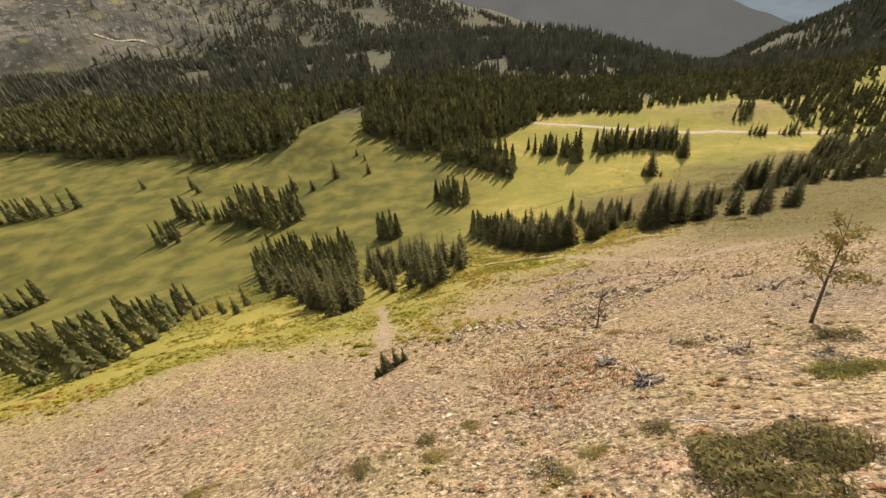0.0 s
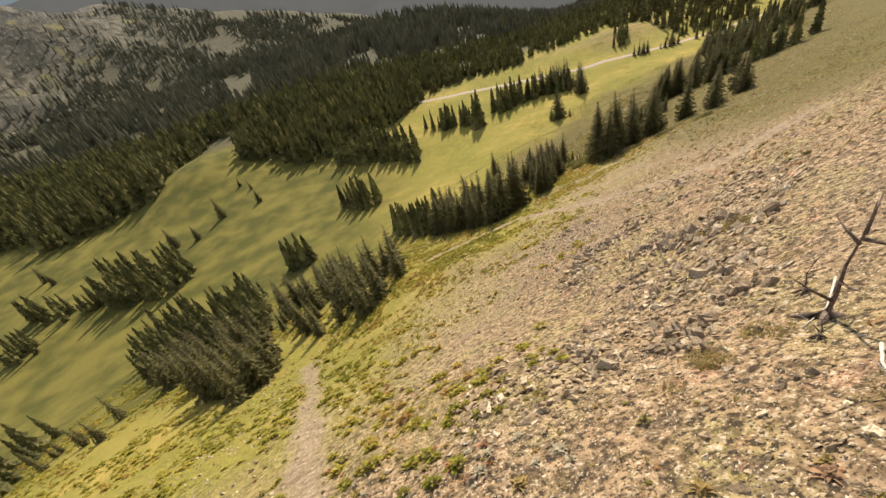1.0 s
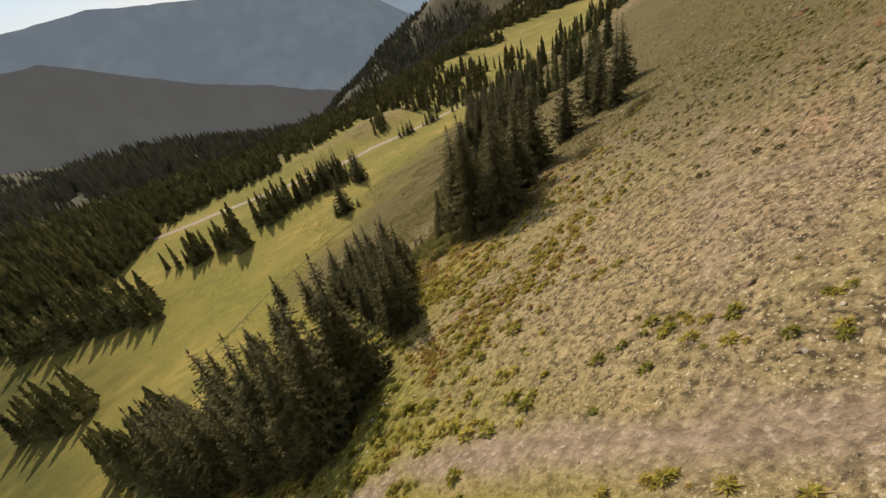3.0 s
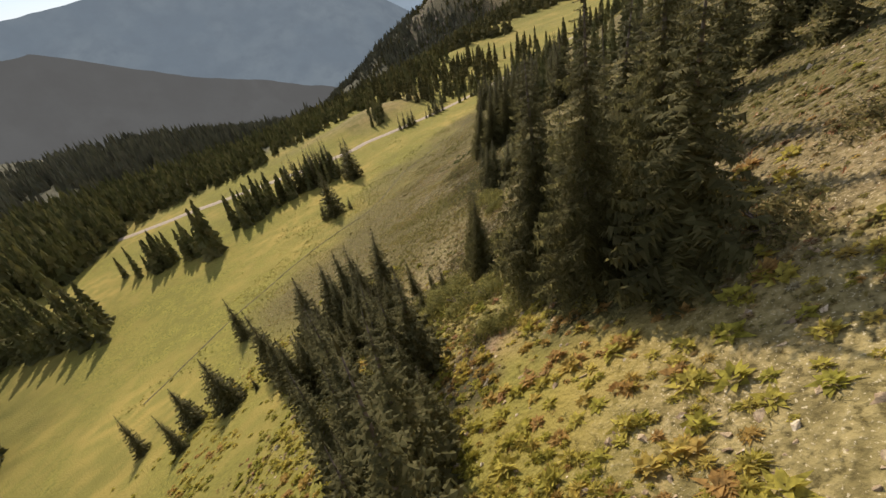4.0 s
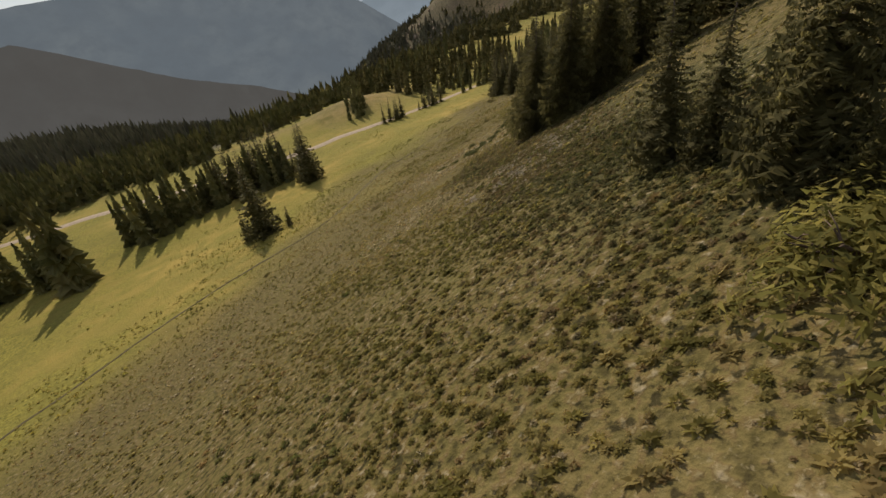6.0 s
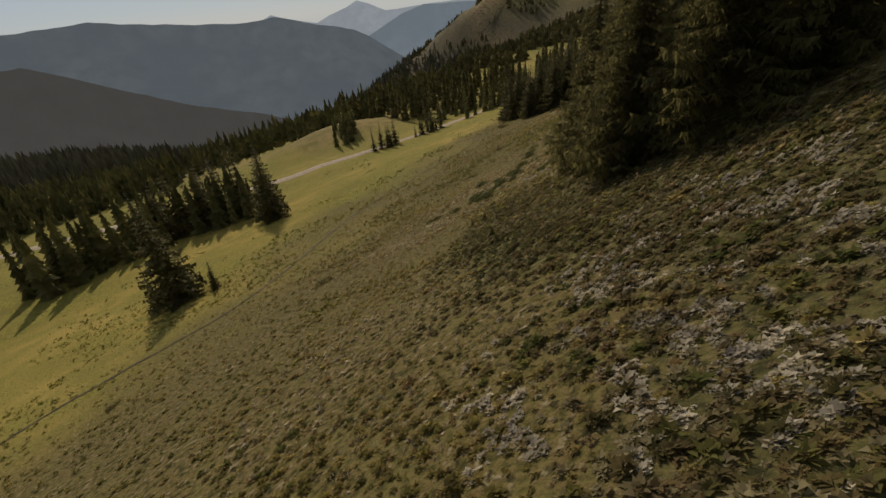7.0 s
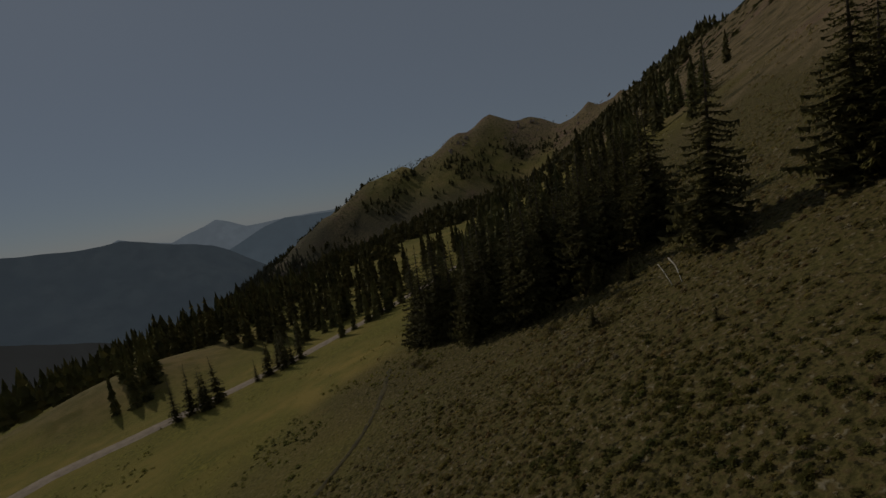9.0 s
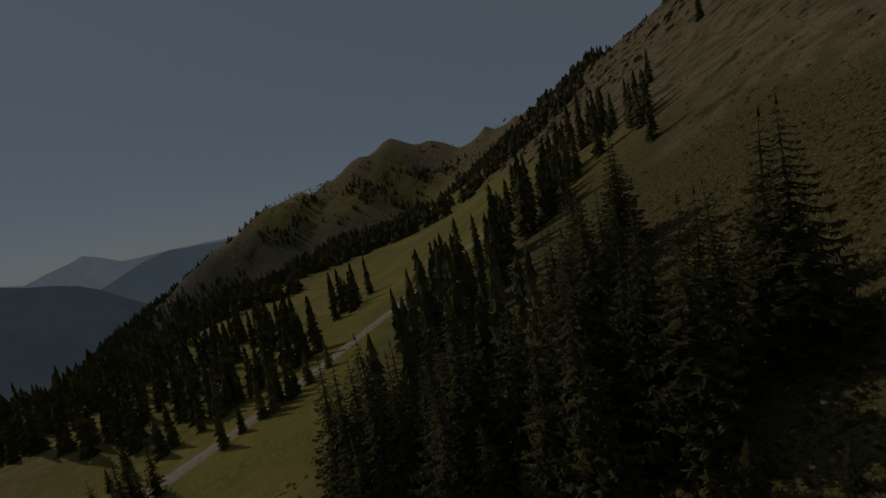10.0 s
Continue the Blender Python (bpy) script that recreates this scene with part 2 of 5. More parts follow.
MAT_YELLOW = leafy("yellow_green_plants", ((0, (0.19, 0.185, 0.03)), (0.5, (0.36, 0.315, 0.055)), (0.85, (0.48, 0.38, 0.085)), (1, (0.40, 0.24, 0.08))), 9.0, 0.5)
MAT_LOW = leafy("low_olive_shrubs", ((0, (0.10, 0.10, 0.03)), (0.4, (0.2, 0.17, 0.055)), (0.7, (0.30, 0.22, 0.08)), (0.85, (0.34, 0.16, 0.08)), (1, (0.38, 0.33, 0.24))), 9.0, 0.3)
MAT_DARK = leafy("dark_shrub_leaves", ((0, (0.11, 0.125, 0.038)), (0.5, (0.18, 0.17, 0.055)), (0.8, (0.24, 0.17, 0.075)), (1, (0.32, 0.27, 0.16))), 4.0, 0.62)
# darker copy of the dark shrub leaves; uphill its colour also carries shade
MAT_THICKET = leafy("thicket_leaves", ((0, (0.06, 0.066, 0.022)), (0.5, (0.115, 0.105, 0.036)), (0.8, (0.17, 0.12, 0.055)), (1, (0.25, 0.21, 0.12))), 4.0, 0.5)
MAT_TURF = leafy("meadow_grass", ((0, (0.14, 0.145, 0.022)), (0.6, (0.25, 0.225, 0.04)), (1, (0.36, 0.29, 0.08))), 0.6, 0.45)
MAT_DRYGRASS = leafy("dry_plants", ((0, (0.17, 0.15, 0.05)), (0.45, (0.33, 0.25, 0.09)), (0.75, (0.40, 0.17, 0.08)), (1, (0.46, 0.37, 0.22))), 1.2, 0.4)
MAT_RED = leafy("reddish_plants", ((0, (0.26, 0.12, 0.06)), (0.5, (0.44, 0.18, 0.1)), (1, (0.5, 0.3, 0.18))), 2.0, 0.45)
MAT_JUNIPER = leafy("juniper_leaves", ((0, (0.10, 0.092, 0.036)), (0.6, (0.2, 0.165, 0.062)), (1, (0.3, 0.225, 0.095))), 2.0, 0.5, False)
MAT_JUNIPER_FAR = leafy("mountain_shrub_leaves", ((0, (0.05, 0.055, 0.02)), (1, (0.11, 0.10, 0.04))), 0.4, 0.4)
MAT_LEAFY = leafy("green_bush_leaves", ((0, (0.16, 0.155, 0.045)), (0.6, (0.27, 0.24, 0.07)), (1, (0.38, 0.32, 0.1))), 1.5, 0.6, False)
MAT_GREEN = leafy("deep_green_leaves", ((0, (0.06, 0.075, 0.024)), (0.6, (0.11, 0.12, 0.036)), (1, (0.18, 0.17, 0.06))), 2.0, 0.5, False)
MAT_DRYBUSH = leafy("dry_bush_leaves", ((0, (0.19, 0.16, 0.05)), (0.7, (0.33, 0.26, 0.09)), (1, (0.42, 0.22, 0.09))), 2.0, 0.4, False)


def rock_material(name, stops):
    m, nt, b = material(name)
    info = nt.nodes.new("ShaderNodeNewGeometry").outputs["Random Per Island"]
    r = nt.nodes.new("ShaderNodeValToRGB")
    while len(r.color_ramp.elements) < len(stops):
        r.color_ramp.elements.new(0.5)
    for e, (p, c) in zip(r.color_ramp.elements, stops):
        e.position, e.color = p, (*c, 1)
    nt.links.new(info, r.inputs[0])
    n, blotch = grain(nt, 16.0, 8), grain(nt, 5.0, 6)
    c = mixed(nt, ramp(nt, n, 0.46, 0.64), r.outputs[0], (0.27, 0.19, 0.115))
    c = mixed(nt, ramp(nt, blotch, 0.56, 0.66), c, (0.12, 0.09, 0.058))
    nt.links.new(mixed(nt, ramp(nt, blotch, 0.4, 0.33), c, (0.46, 0.39, 0.29)), b.inputs["Base Color"])
    b.inputs["Roughness"].default_value = 0.9
    b.inputs["Specular IOR Level"].default_value = 0.2
    relief(nt, b, n, 0.8, 0.04)
    return m


MAT_STONE = rock_material("scree_stones", ((0, (0.15, 0.105, 0.065)), (0.4, (0.28, 0.2, 0.12)), (0.8, (0.41, 0.31, 0.195)), (1, (0.58, 0.48, 0.34))))
MAT_ROCK = rock_material("outcrop_rock", ((0, (0.17, 0.125, 0.085)), (0.5, (0.29, 0.22, 0.15)), (1, (0.45, 0.36, 0.26))))
MAT_DEADWOOD = plain("bleached_wood", (0.36, 0.32, 0.27), (0.58, 0.54, 0.47), 9.0, 0.8, 0.4, 0.02)
MAT_CHARRED = plain("burnt_trunks", (0.09, 0.082, 0.07), (0.2, 0.18, 0.155), 0.2)
MAT_SNAG = plain("weathered_bark", (0.07, 0.05, 0.035), (0.18, 0.13, 0.1), 9.0, 0.9, 0.5, 0.03)
MAT_CRAG = rock_material("crag_rock", ((0, (0.17, 0.135, 0.105)), (0.6, (0.28, 0.215, 0.165)), (1, (0.36, 0.24, 0.18))))
MAT_BARK = plain("fir_bark", (0.10, 0.075, 0.055), (0.17, 0.14, 0.11), 6.0)

MAT_DITCH = plain("dark_runnel", (0.05, 0.04, 0.02), (0.10, 0.08, 0.03), 3.0)

# ---- the ground, one sheet ----
def spread(lo, hi, step, growth, reach):
    core = list(np.arange(lo, hi + step / 2, step))
    left, right, d = [], [], step
    while True:
        d *= growth
        a, b = (left[-1] if left else core[0]) - d, (right[-1] if right else core[-1]) + d
        left.append(a), right.append(b)
        if min(-a, b) > reach:
            break
    return np.array(left[::-1] + core + right)


def smooth_shade(me):
    me.polygons.foreach_set("use_smooth", np.ones(len(me.polygons), bool))


def yellow_edge(x):
    """How far down the hillside its growth turns yellow-green."""
    return 19.5 + 9.5 * smooth(-10, 6, x) + 8 * smooth(8, 18, x)


def dark_patch(x, y):
    """1 on the stretch of dense dark growth uphill of the open strip, shade coloured in."""
    off = y - (77.6 + .78 * (x - 46.5)) + 1.4 * fbm(x, y, 3, 2, 99)
    off = off + 5 * fbm(x, y, 7, 3, 100)
    return .85 * smooth(2.4, -2.6, off) * smooth(-10, -5.5, off) * smooth(36, 43, x) * smooth(61, 55, x)


# trodden lines over the slope
TRAIL = ((2, 46.4), (6.8, 44.6), (10.2, 42.8), (11.3, 40), (11.8, 37.6), (12.3, 35.3), (12.8, 33), (13.3, 31.2), (14.1, 28.8), (16, 27), (21, 26.6))
PATCH = ((-10.6, 35.1), (-8.8, 29), (-7.6, 24), (-6.6, 19.5), (-5.8, 16.5))
GROOVE = ((24, 39.6), (20.5, 38.7), (17.1, 37.8), (14.7, 37.1), (13.2, 36.7), (11.2, 36.3), (8, 36.2))
UPPER = ((19.6, 39), (18.8, 36.4), (18.1, 33.6), (18.0, 31.9), (18.3, 30.4), (19, 27))
FOOTPATH = ((55.4, 94), (56.5, 91.8), (58.6, 89.4), (59.2, 86.8), (59.5, 84.4))


def line_distance(x, y, line):
    d = np.full(np.shape(x), 99.0)
    for (x0, y0), (x1, y1) in zip(line, line[1:]):
        t = np.clip(((x - x0) * (x1 - x0) + (y - y0) * (y1 - y0)) / ((x1 - x0) ** 2 + (y1 - y0) ** 2), 0, 1)
        d = np.minimum(d, np.hypot(x - x0 - t * (x1 - x0), y - y0 - t * (y1 - y0)))
    return d


def worn(x, y):
    """How far feet have worn the growth off the ground."""
    n = .5 * fbm(x, y, 1.7, 3, 57)
    lots = ((TRAIL, .75, 1.0), (PATCH, .9, .9), (GROOVE, .3, .55), (UPPER, .4, .6), (FOOTPATH, .28, .4))
    return np.max([k * smooth(wide, wide * .25, line_distance(x, y, line) + wide * n) for line, wide, k in lots], 0)


def zones(x, y):
    w = down(x, y)
    z = height(x, y)
    n = fbm(x, y, 16, 4, 41)
    dry = smooth(44, 62, w + 26 * n)
    dry = np.maximum(dry, smooth(20, 34, x + 12 * n))
    grass = smooth(-2, 11, w - yellow_edge(x) + 14 * fbm(x, y, 9, 4, 43)) * smooth(30, 20, x) + smooth(82, 98, w + 14 * n)
    valley = smooth(215, 270, y - 0.25 * np.maximum(x, 0) + 30 * n) * smooth(30, -10, crest_height(x, y, CREST, 0.64))
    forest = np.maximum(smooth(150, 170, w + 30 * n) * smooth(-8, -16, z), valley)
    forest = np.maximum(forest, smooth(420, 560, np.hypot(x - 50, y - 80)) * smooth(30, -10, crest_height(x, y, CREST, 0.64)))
    burnt = smooth(-40, 60, crest_height(x, y, HILL, 0.38) + 62 + 40 * fbm(x, y, 90, 3, 52))
    bare = (.35 * smooth(5, 40, z + 44 * fbm(x, y, 60, 4, 61)) + .65 * smooth(52, 88, z + 50 * fbm(x, y, 60, 4, 61))) * smooth(110, 170, x) * smooth(0, 60, 600 - y)
    bare = np.maximum(bare, .6 * smooth(0.0, 0.2, fbm(x, y, 26, 3, 62) + 0.15) * np.exp(-((x - 100) / 26) ** 2 - ((y - 165) / 13) ** 2))
    bare = np.maximum(bare, smooth(65, 56, w + 9 * fbm(x, y, 9, 4, 69)) * smooth(98, 114, x + 8 * n))
    # dark growth, then the hollow; the last spot paints fir shade onto the ground
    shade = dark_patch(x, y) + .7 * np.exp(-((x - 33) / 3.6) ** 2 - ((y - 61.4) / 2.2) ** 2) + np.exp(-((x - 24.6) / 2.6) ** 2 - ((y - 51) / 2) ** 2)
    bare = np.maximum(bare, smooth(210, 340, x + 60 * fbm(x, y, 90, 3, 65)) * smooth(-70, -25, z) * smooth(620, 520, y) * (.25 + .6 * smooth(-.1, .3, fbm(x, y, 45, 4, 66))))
    thicket_shade = smooth(.25, .7, shade + .5 * fbm(x, y, 3, 3, 64))
    bare = np.maximum(bare, smooth(-.2, .2, fbm(x, y, 3, 3, 63)) * smooth(.3, .7, np.exp(-((x - 22) / 2.4) ** 2 - ((y - 53) / 2.2) ** 2) + np.exp(-((x - 27.4) / .8) ** 2 - ((y - 56.6) / 1.0) ** 2)))
    grass = np.maximum(grass, smooth(115, 150, x) * smooth(420, 300, np.hypot(x - 300, y - 150)))
    lush = smooth(26, -14, x + 14 * n) * smooth(44, 60, w)
    gold = .62 * smooth(-9, 6, w - yellow_edge(x) + 20 * fbm(x, y, 7, 4, 45)) + .3 * smooth(.02, .4, fbm(x, y, 2.2, 4, 46))
    return np.clip(gold, 0, 1), dry, np.clip(grass, 0, 1), np.clip(forest, 0, 1), burnt, bare, lush, thicket_shade, worn(x, y)


def build_ground():
    xs = spread(-22, 96, 0.5, 1.06, 4700)
    ys = spread(-4, 110, 0.5, 1.06, 4700)
    gx, gy = np.meshgrid(xs, ys)
    x, y = gx.ravel(), gy.ravel()
    z = height(x, y)
    nx, ny = len(xs), len(ys)
    i = (np.arange(ny - 1)[:, None] * nx + np.arange(nx - 1)[None, :]).ravel()
    faces = np.stack([i, i + 1, i + 1 + nx, i + nx], 1)
    me = bpy.data.meshes.new("ground")
    me.vertices.add(len(x))
    me.vertices.foreach_set("co", np.stack([x, y, z], 1).ravel())
    me.loops.add(faces.size)
    me.loops.foreach_set("vertex_index", faces.ravel())
    me.polygons.add(len(faces))
    me.polygons.foreach_set("loop_start", np.arange(0, faces.size, 4))
    me.update(calc_edges=True)
    smooth_shade(me)
    for name, values in zip(("gold", "dry", "grass", "forest", "burnt", "bare", "lush", "thicket_shade", "worn"), zones(x, y)):
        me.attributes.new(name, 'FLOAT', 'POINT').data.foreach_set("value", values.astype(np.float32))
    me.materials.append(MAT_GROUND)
    return tagged(new("ground", me), "dry gravelly mountainside falling to a green alpine meadow", "ground", kind="structure")


build_ground()


# ---- building blocks ----
def mesh_from(name, V, F, mats, shade=False):
    V, F = np.asarray(V, np.float32), np.asarray(F, np.int32)
    me = bpy.data.meshes.new(name)
    me.vertices.add(len(V))
    me.vertices.foreach_set("co", V.ravel())
    me.loops.add(F.size)
    me.loops.foreach_set("vertex_index", F.ravel())
    me.polygons.add(len(F))
    me.polygons.foreach_set("loop_start", np.arange(0, F.size, F.shape[1]))
    me.update(calc_edges=True)
    me.polygons.foreach_set("use_smooth", np.full(len(me.polygons), bool(shade)))
    for m in mats if isinstance(mats, (list, tuple)) else [mats]:
        me.materials.append(m)
    return me


class Soup:
    """Triangles gathered from many small pieces."""
    def __init__(self):
        self.V, self.F, self.n = [], [], 0

    def put(self, v, f):
        self.V.append(v), self.F.append(f + self.n)
        self.n += len(v)

    def mesh(self, name, mats, shade=False):
        return mesh_from(name, np.concatenate(self.V), np.concatenate(self.F), mats, shade)


def turned(v, angle, scale):
    c, s = math.cos(angle), math.sin(angle)
    return np.stack([(v[:, 0] * c - v[:, 1] * s) * scale, (v[:, 0] * s + v[:, 1] * c) * scale, v[:, 2] * scale], 1)


def tube(points, radii, sides=7):
    """A bent, tapering round bar through the points, as triangles."""
    V, F = [], []
    pts = [Vector(p) for p in points]
    for i, (p, r) in enumerate(zip(pts, radii)):
        d = (pts[min(i + 1, len(pts) - 1)] - pts[max(i - 1, 0)]).normalized()
        a = d.orthogonal().normalized()
        b = d.cross(a)
        for k in range(sides):
            t = 2 * math.pi * k / sides
            V.append(tuple(p + a * (r * math.cos(t)) + b * (r * math.sin(t))))
    for i in range(len(pts) - 1):
        for k in range(sides):
            q = i * sides
            a, b, c, d = q + k, q + (k + 1) % sides, q + sides + (k + 1) % sides, q + sides + k
            F += [(a, b, c), (a, c, d)]
    for end, flip in ((0, True), ((len(pts) - 1) * sides, False)):
        V.append(tuple(pts[0 if flip else -1]))
        m = len(V) - 1
        for k in range(sides):
            a, b = end + k, end + (k + 1) % sides
            F.append((b, a, m) if flip else (a, b, m))
    return np.array(V), np.array(F)


def part(name, me, parent, label=""):
    ob = new(name, me)
    ob.parent = parent
    return tagged(ob, label)


def on_ground(x, y, sink=0.0):
    return float(height(x, y)) - sink


# ---- firs ----
def fir_crown(seed, whorls, arms, sprigs, girth=0.17, ragged=0.3, bare=0.03, fine=False):
    """A spire of drooping boughs, one unit high: each bough a spine with needle sprays on both sides and below."""
    rnd = random.Random(seed)
    V, F = [], []
    gap = {rnd.randrange(whorls) for _ in range(2)}
    for k in range(whorls):
        f = (k + rnd.uniform(-.3, .3)) / (whorls - 1)
        f = min(max(f, 0), 1)
        z0 = bare + (0.985 - bare) * f
        reach = girth * ((1 - f) ** 0.86) * (0.72 + 0.28 * min(1, f * 9)) + 0.010
        n = max(3, round(arms * (1 - 0.5 * f)))
        for a in range(n):
            if k in gap and rnd.random() < 0.5:
                continue
            ang = 2 * math.pi * (a + rnd.uniform(-.35, .35)) / n + k * 2.4
            rr = reach * rnd.uniform(1 - ragged, 1 + ragged * 0.6)
            dx, dy = math.cos(ang), math.sin(ang)
            px, py = -dy, dx
            droop = rnd.uniform(0.25, 0.55) * rr
            lift = 0.10 * rr

            def spine(t):
                return (dx * rr * t, dy * rr * t, z0 - droop * t + (droop * 0.7 + lift) * max(0, t - 0.55) ** 2 * 2)
            for s in range(sprigs):
                t0 = s / sprigs
                t1 = (s + 1.25) / sprigs
                b, e = spine(t0), spine(min(t1, 1.05))
                wide = rr * (0.30 * (1 - t0) + 0.10) * rnd.uniform(.7, 1.2)
                down_by = rr * rnd.uniform(.05, .22)
                if fine:
                    # narrow sprays, two to a side
                    for side in (1, -1) * fine:
                        t2 = rnd.uniform(t0, min(t1, 1.0))
                        q = spine(t2)
                        q2 = spine(min(t2 + .5 / fine, 1.05))
                        far = wide * rnd.uniform(.3, .9) 
                        on = rnd.uniform(.03, .12) * rr
                        end = (q[0] + px * far * side + dx * on, q[1] + py * far * side + dy * on, q[2] - down_by * rnd.uniform(.2, 1.2))
                        if fine < 7:
                            i = len(V)
                            V += [q, q2, end]
                            F.append((i, i + 1, i + 2) if side > 0 else (i, i + 2, i + 1))
                            continue
                        # short needle tufts along the twig
                        twig = [end[a] - q[a] for a in range(3)]
                        for u in (.05, .3, .55, .8):
                            c = [q[a] + twig[a] * u for a in range(3)]
                            out = rnd.uniform(-.5, .9) * far * .4
                            i = len(V)
                            V += [tuple(c), (c[0] + dx * far * .16, c[1] + dy * far * .16, c[2]),
                                  tuple(c[a] + twig[a] * .4 + (dx, dy, rnd.uniform(-.5, .3))[a] * out for a in range(3))]
                            F.append((i, i + 1, i + 2))
                for side in () if fine else (1, -1):
                    i = len(V)
                    tip = (e[0] + px * wide * side, e[1] + py * wide * side, e[2] - down_by)
                    V += [b, (e[0], e[1], e[2] + 0.01 * rr), tip]
                    F.append((i, i + 1, i + 2) if side > 0 else (i, i + 2, i + 1))
                for _ in range(2 + fine // 4 if fine else 0):
                    t2 = rnd.uniform(t0, min(t1, 1.0))
                    q, q2 = spine(t2), spine(min(t2 + .09, 1.05))
                    i = len(V)
                    V += [q, q2, (q[0] + px * rr * rnd.uniform(-.08, .08), q[1] + py * rr * rnd.uniform(-.08, .08), q[2] - rr * rnd.uniform(.06, .2))]
                    F.append((i, i + 1, i + 2))
                if s % 2 == 0 and not fine:
                    i = len(V)
                    V += [b, e, ((b[0] + e[0]) / 2 + px * rr * rnd.uniform(-.1, .1), (b[1] + e[1]) / 2 + py * rr * rnd.uniform(-.1, .1), min(b[2], e[2]) - rr * rnd.uniform(.12, .3))]
                    F.append((i, i + 1, i + 2))
    i = len(V)
    V += [(0.006, 0, .95), (-0.003, 0.005, .95), (-0.003, -0.005, .95), (0, 0, 1.0)]
    F += [(i, i + 1, i + 3), (i + 1, i + 2, i + 3), (i + 2, i, i + 3)]
    return np.array(V), np.array(F)


def fir_kind(seed, whorls, arms, sprigs, girth, bare=0.03, fine=False):
    crown = mesh_from("crown", *fir_crown(seed, whorls, arms, sprigs, girth, bare=bare, fine=fine), MAT_NEEDLE)
    rnd = random.Random(seed)
    b = [(rnd.uniform(-.006, .006), rnd.uniform(-.006, .006), z) for z in (-.04, .0, .3, .65, .97)]
    trunk = mesh_from("trunk", *tube(b, (.022, .018, .013, .007, .001), 7), MAT_BARK, True)
    return crown, trunk


FIRS_NEAR = [fir_kind(10 + k, 36, 8, 4, g, b, 3) for k, (g, b) in enumerate(((.19, .02), (.22, .02), (.17, .02), (.24, .01)))]
FIRS_FINE = [fir_kind(90 + k, 38, 9, 4, g, b, 5) for k, (g, b) in enumerate(((.2, .02), (.23, .02), (.18, .02)))]
FIRS_CLOSE = [fir_kind(60 + k, 44, 10, 5, g, b, 7) for k, (g, b) in enumerate(((.2, .02), (.23, .02)))]
FIRS_MID = [fir_kind(30 + k, 21, 7, 2, g, b) for k, (g, b) in enumerate(((.14, .02), (.17, .02), (.12, .02), (.19, .01), (.155, .03)))]
# the open strip of the hillside, beside which the firs are built finest
STRIP = ((0, 0), (-1, 14), (4, 30), (14, 45), (26, 60), (44, 77), (60, 91), (79, 102))


def fir_tree(x, y, h, near=False, group="firs at the foot of the slope", label="dark green subalpine fir with a narrow spire", slim=1.0):
    rnd = random.Random(int(x * 131 + y * 977))
    off = float(line_distance(np.array(x), np.array(y), STRIP))
    kinds = (FIRS_CLOSE if near == 2 else FIRS_FINE if off < 11 else FIRS_NEAR) if near > 1 else FIRS_NEAR if near else FIRS_MID
    crown, trunk = kinds[rnd.randrange(len(kinds))]
    ob = tagged(new("fir_tree"), label, "tree", group)
    ob.matrix_basis = pose(x, y, on_ground(x, y, 0.05), rnd.uniform(-3, 3), rnd.uniform(-3, 3), rnd.uniform(0, 360)) @ Matrix.Diagonal((h * slim * rnd.uniform(.9, 1.12), h * slim * rnd.uniform(.9, 1.12), h, 1))
    part("trunk", trunk, ob)
    part("crown", crown, ob)
    return ob


CLUMPS = []


def fir_patch(corners, n, low, high, near=False, group="firs at the foot of the slope", far=False, slim=1.0):
    """Firs spread over the patch of ground between the corners."""
    rnd = random.Random(int(corners[0][0] * 17 + corners[0][1] * 31 + n))
    fans = [(corners[0], p, q) for p, q in zip(corners[1:], corners[2:])]
    areas = [abs((p[0] - o[0]) * (q[1] - o[1]) - (q[0] - o[0]) * (p[1] - o[1])) for o, p, q in fans]
    placed = []
    while len(placed) < n:
        o, p, q = rnd.choices(fans, areas)[0]
        best = None
        for _ in range(6):
            u, v = rnd.random(), rnd.random()
            if u + v > 1:
                u, v = 1 - u, 1 - v
            c = (o[0] + u * (p[0] - o[0]) + v * (q[0] - o[0]), o[1] + u * (p[1] - o[1]) + v * (q[1] - o[1]))
            gap = min((math.hypot(c[0] - d[0], c[1] - d[1]) for d in placed), default=9)
            if best is None or gap > best[0]:
                best = (gap, c)
        placed.append(best[1])
        x, y = best[1]
        h = rnd.uniform(low, high) * rnd.choice((1, 1, 1, .85, .62))
        if far:
            CLUMPS.append((x, y, on_ground(x, y, .1), h))
        else:
            fir_tree(x, y, h, near, group, slim=slim)


# clumps at the foot of the gravel slope: corners, number, heights
fir_patch(((-55, 33), (-35, 21), (-31.5, 21), (-37, 37), (-48, 56)), 60, 4.8, 6.6, far=True)
fir_patch(((-35.5, 39.5), (-30, 41), (-31.5, 46), (-40, 46)), 7, 3, 4.6)
fir_patch(((-24, 43), (-15.5, 34), (-13.4, 38), (-17, 48), (-24, 54), (-32, 52)), 40, 5.4, 7.2)
fir_patch(((-47, 88), (-46, 74), (-33, 53), (-24, 55), (-18, 50), (-20, 60), (-24, 78)), 84, 5.6, 8.2, far=True)
fir_patch(((-15, 47.5), (-10.4, 40.4), (-6, 39.8), (-1.8, 43.6), (1, 47), (-2.4, 55), (-10, 62), (-18, 62)), 56, 4.8, 6.6)
fir_patch(((4.5, 62), (7.4, 52), (9.6, 47.4), (13, 49), (9, 58), (7.5, 65)), 30, 5.4, 7.6, True)
fir_patch(((1.2, 84), (.6, 78), (4.5, 62), (7.5, 65), (5.5, 74)), 26, 5.4, 7.4, far=True)
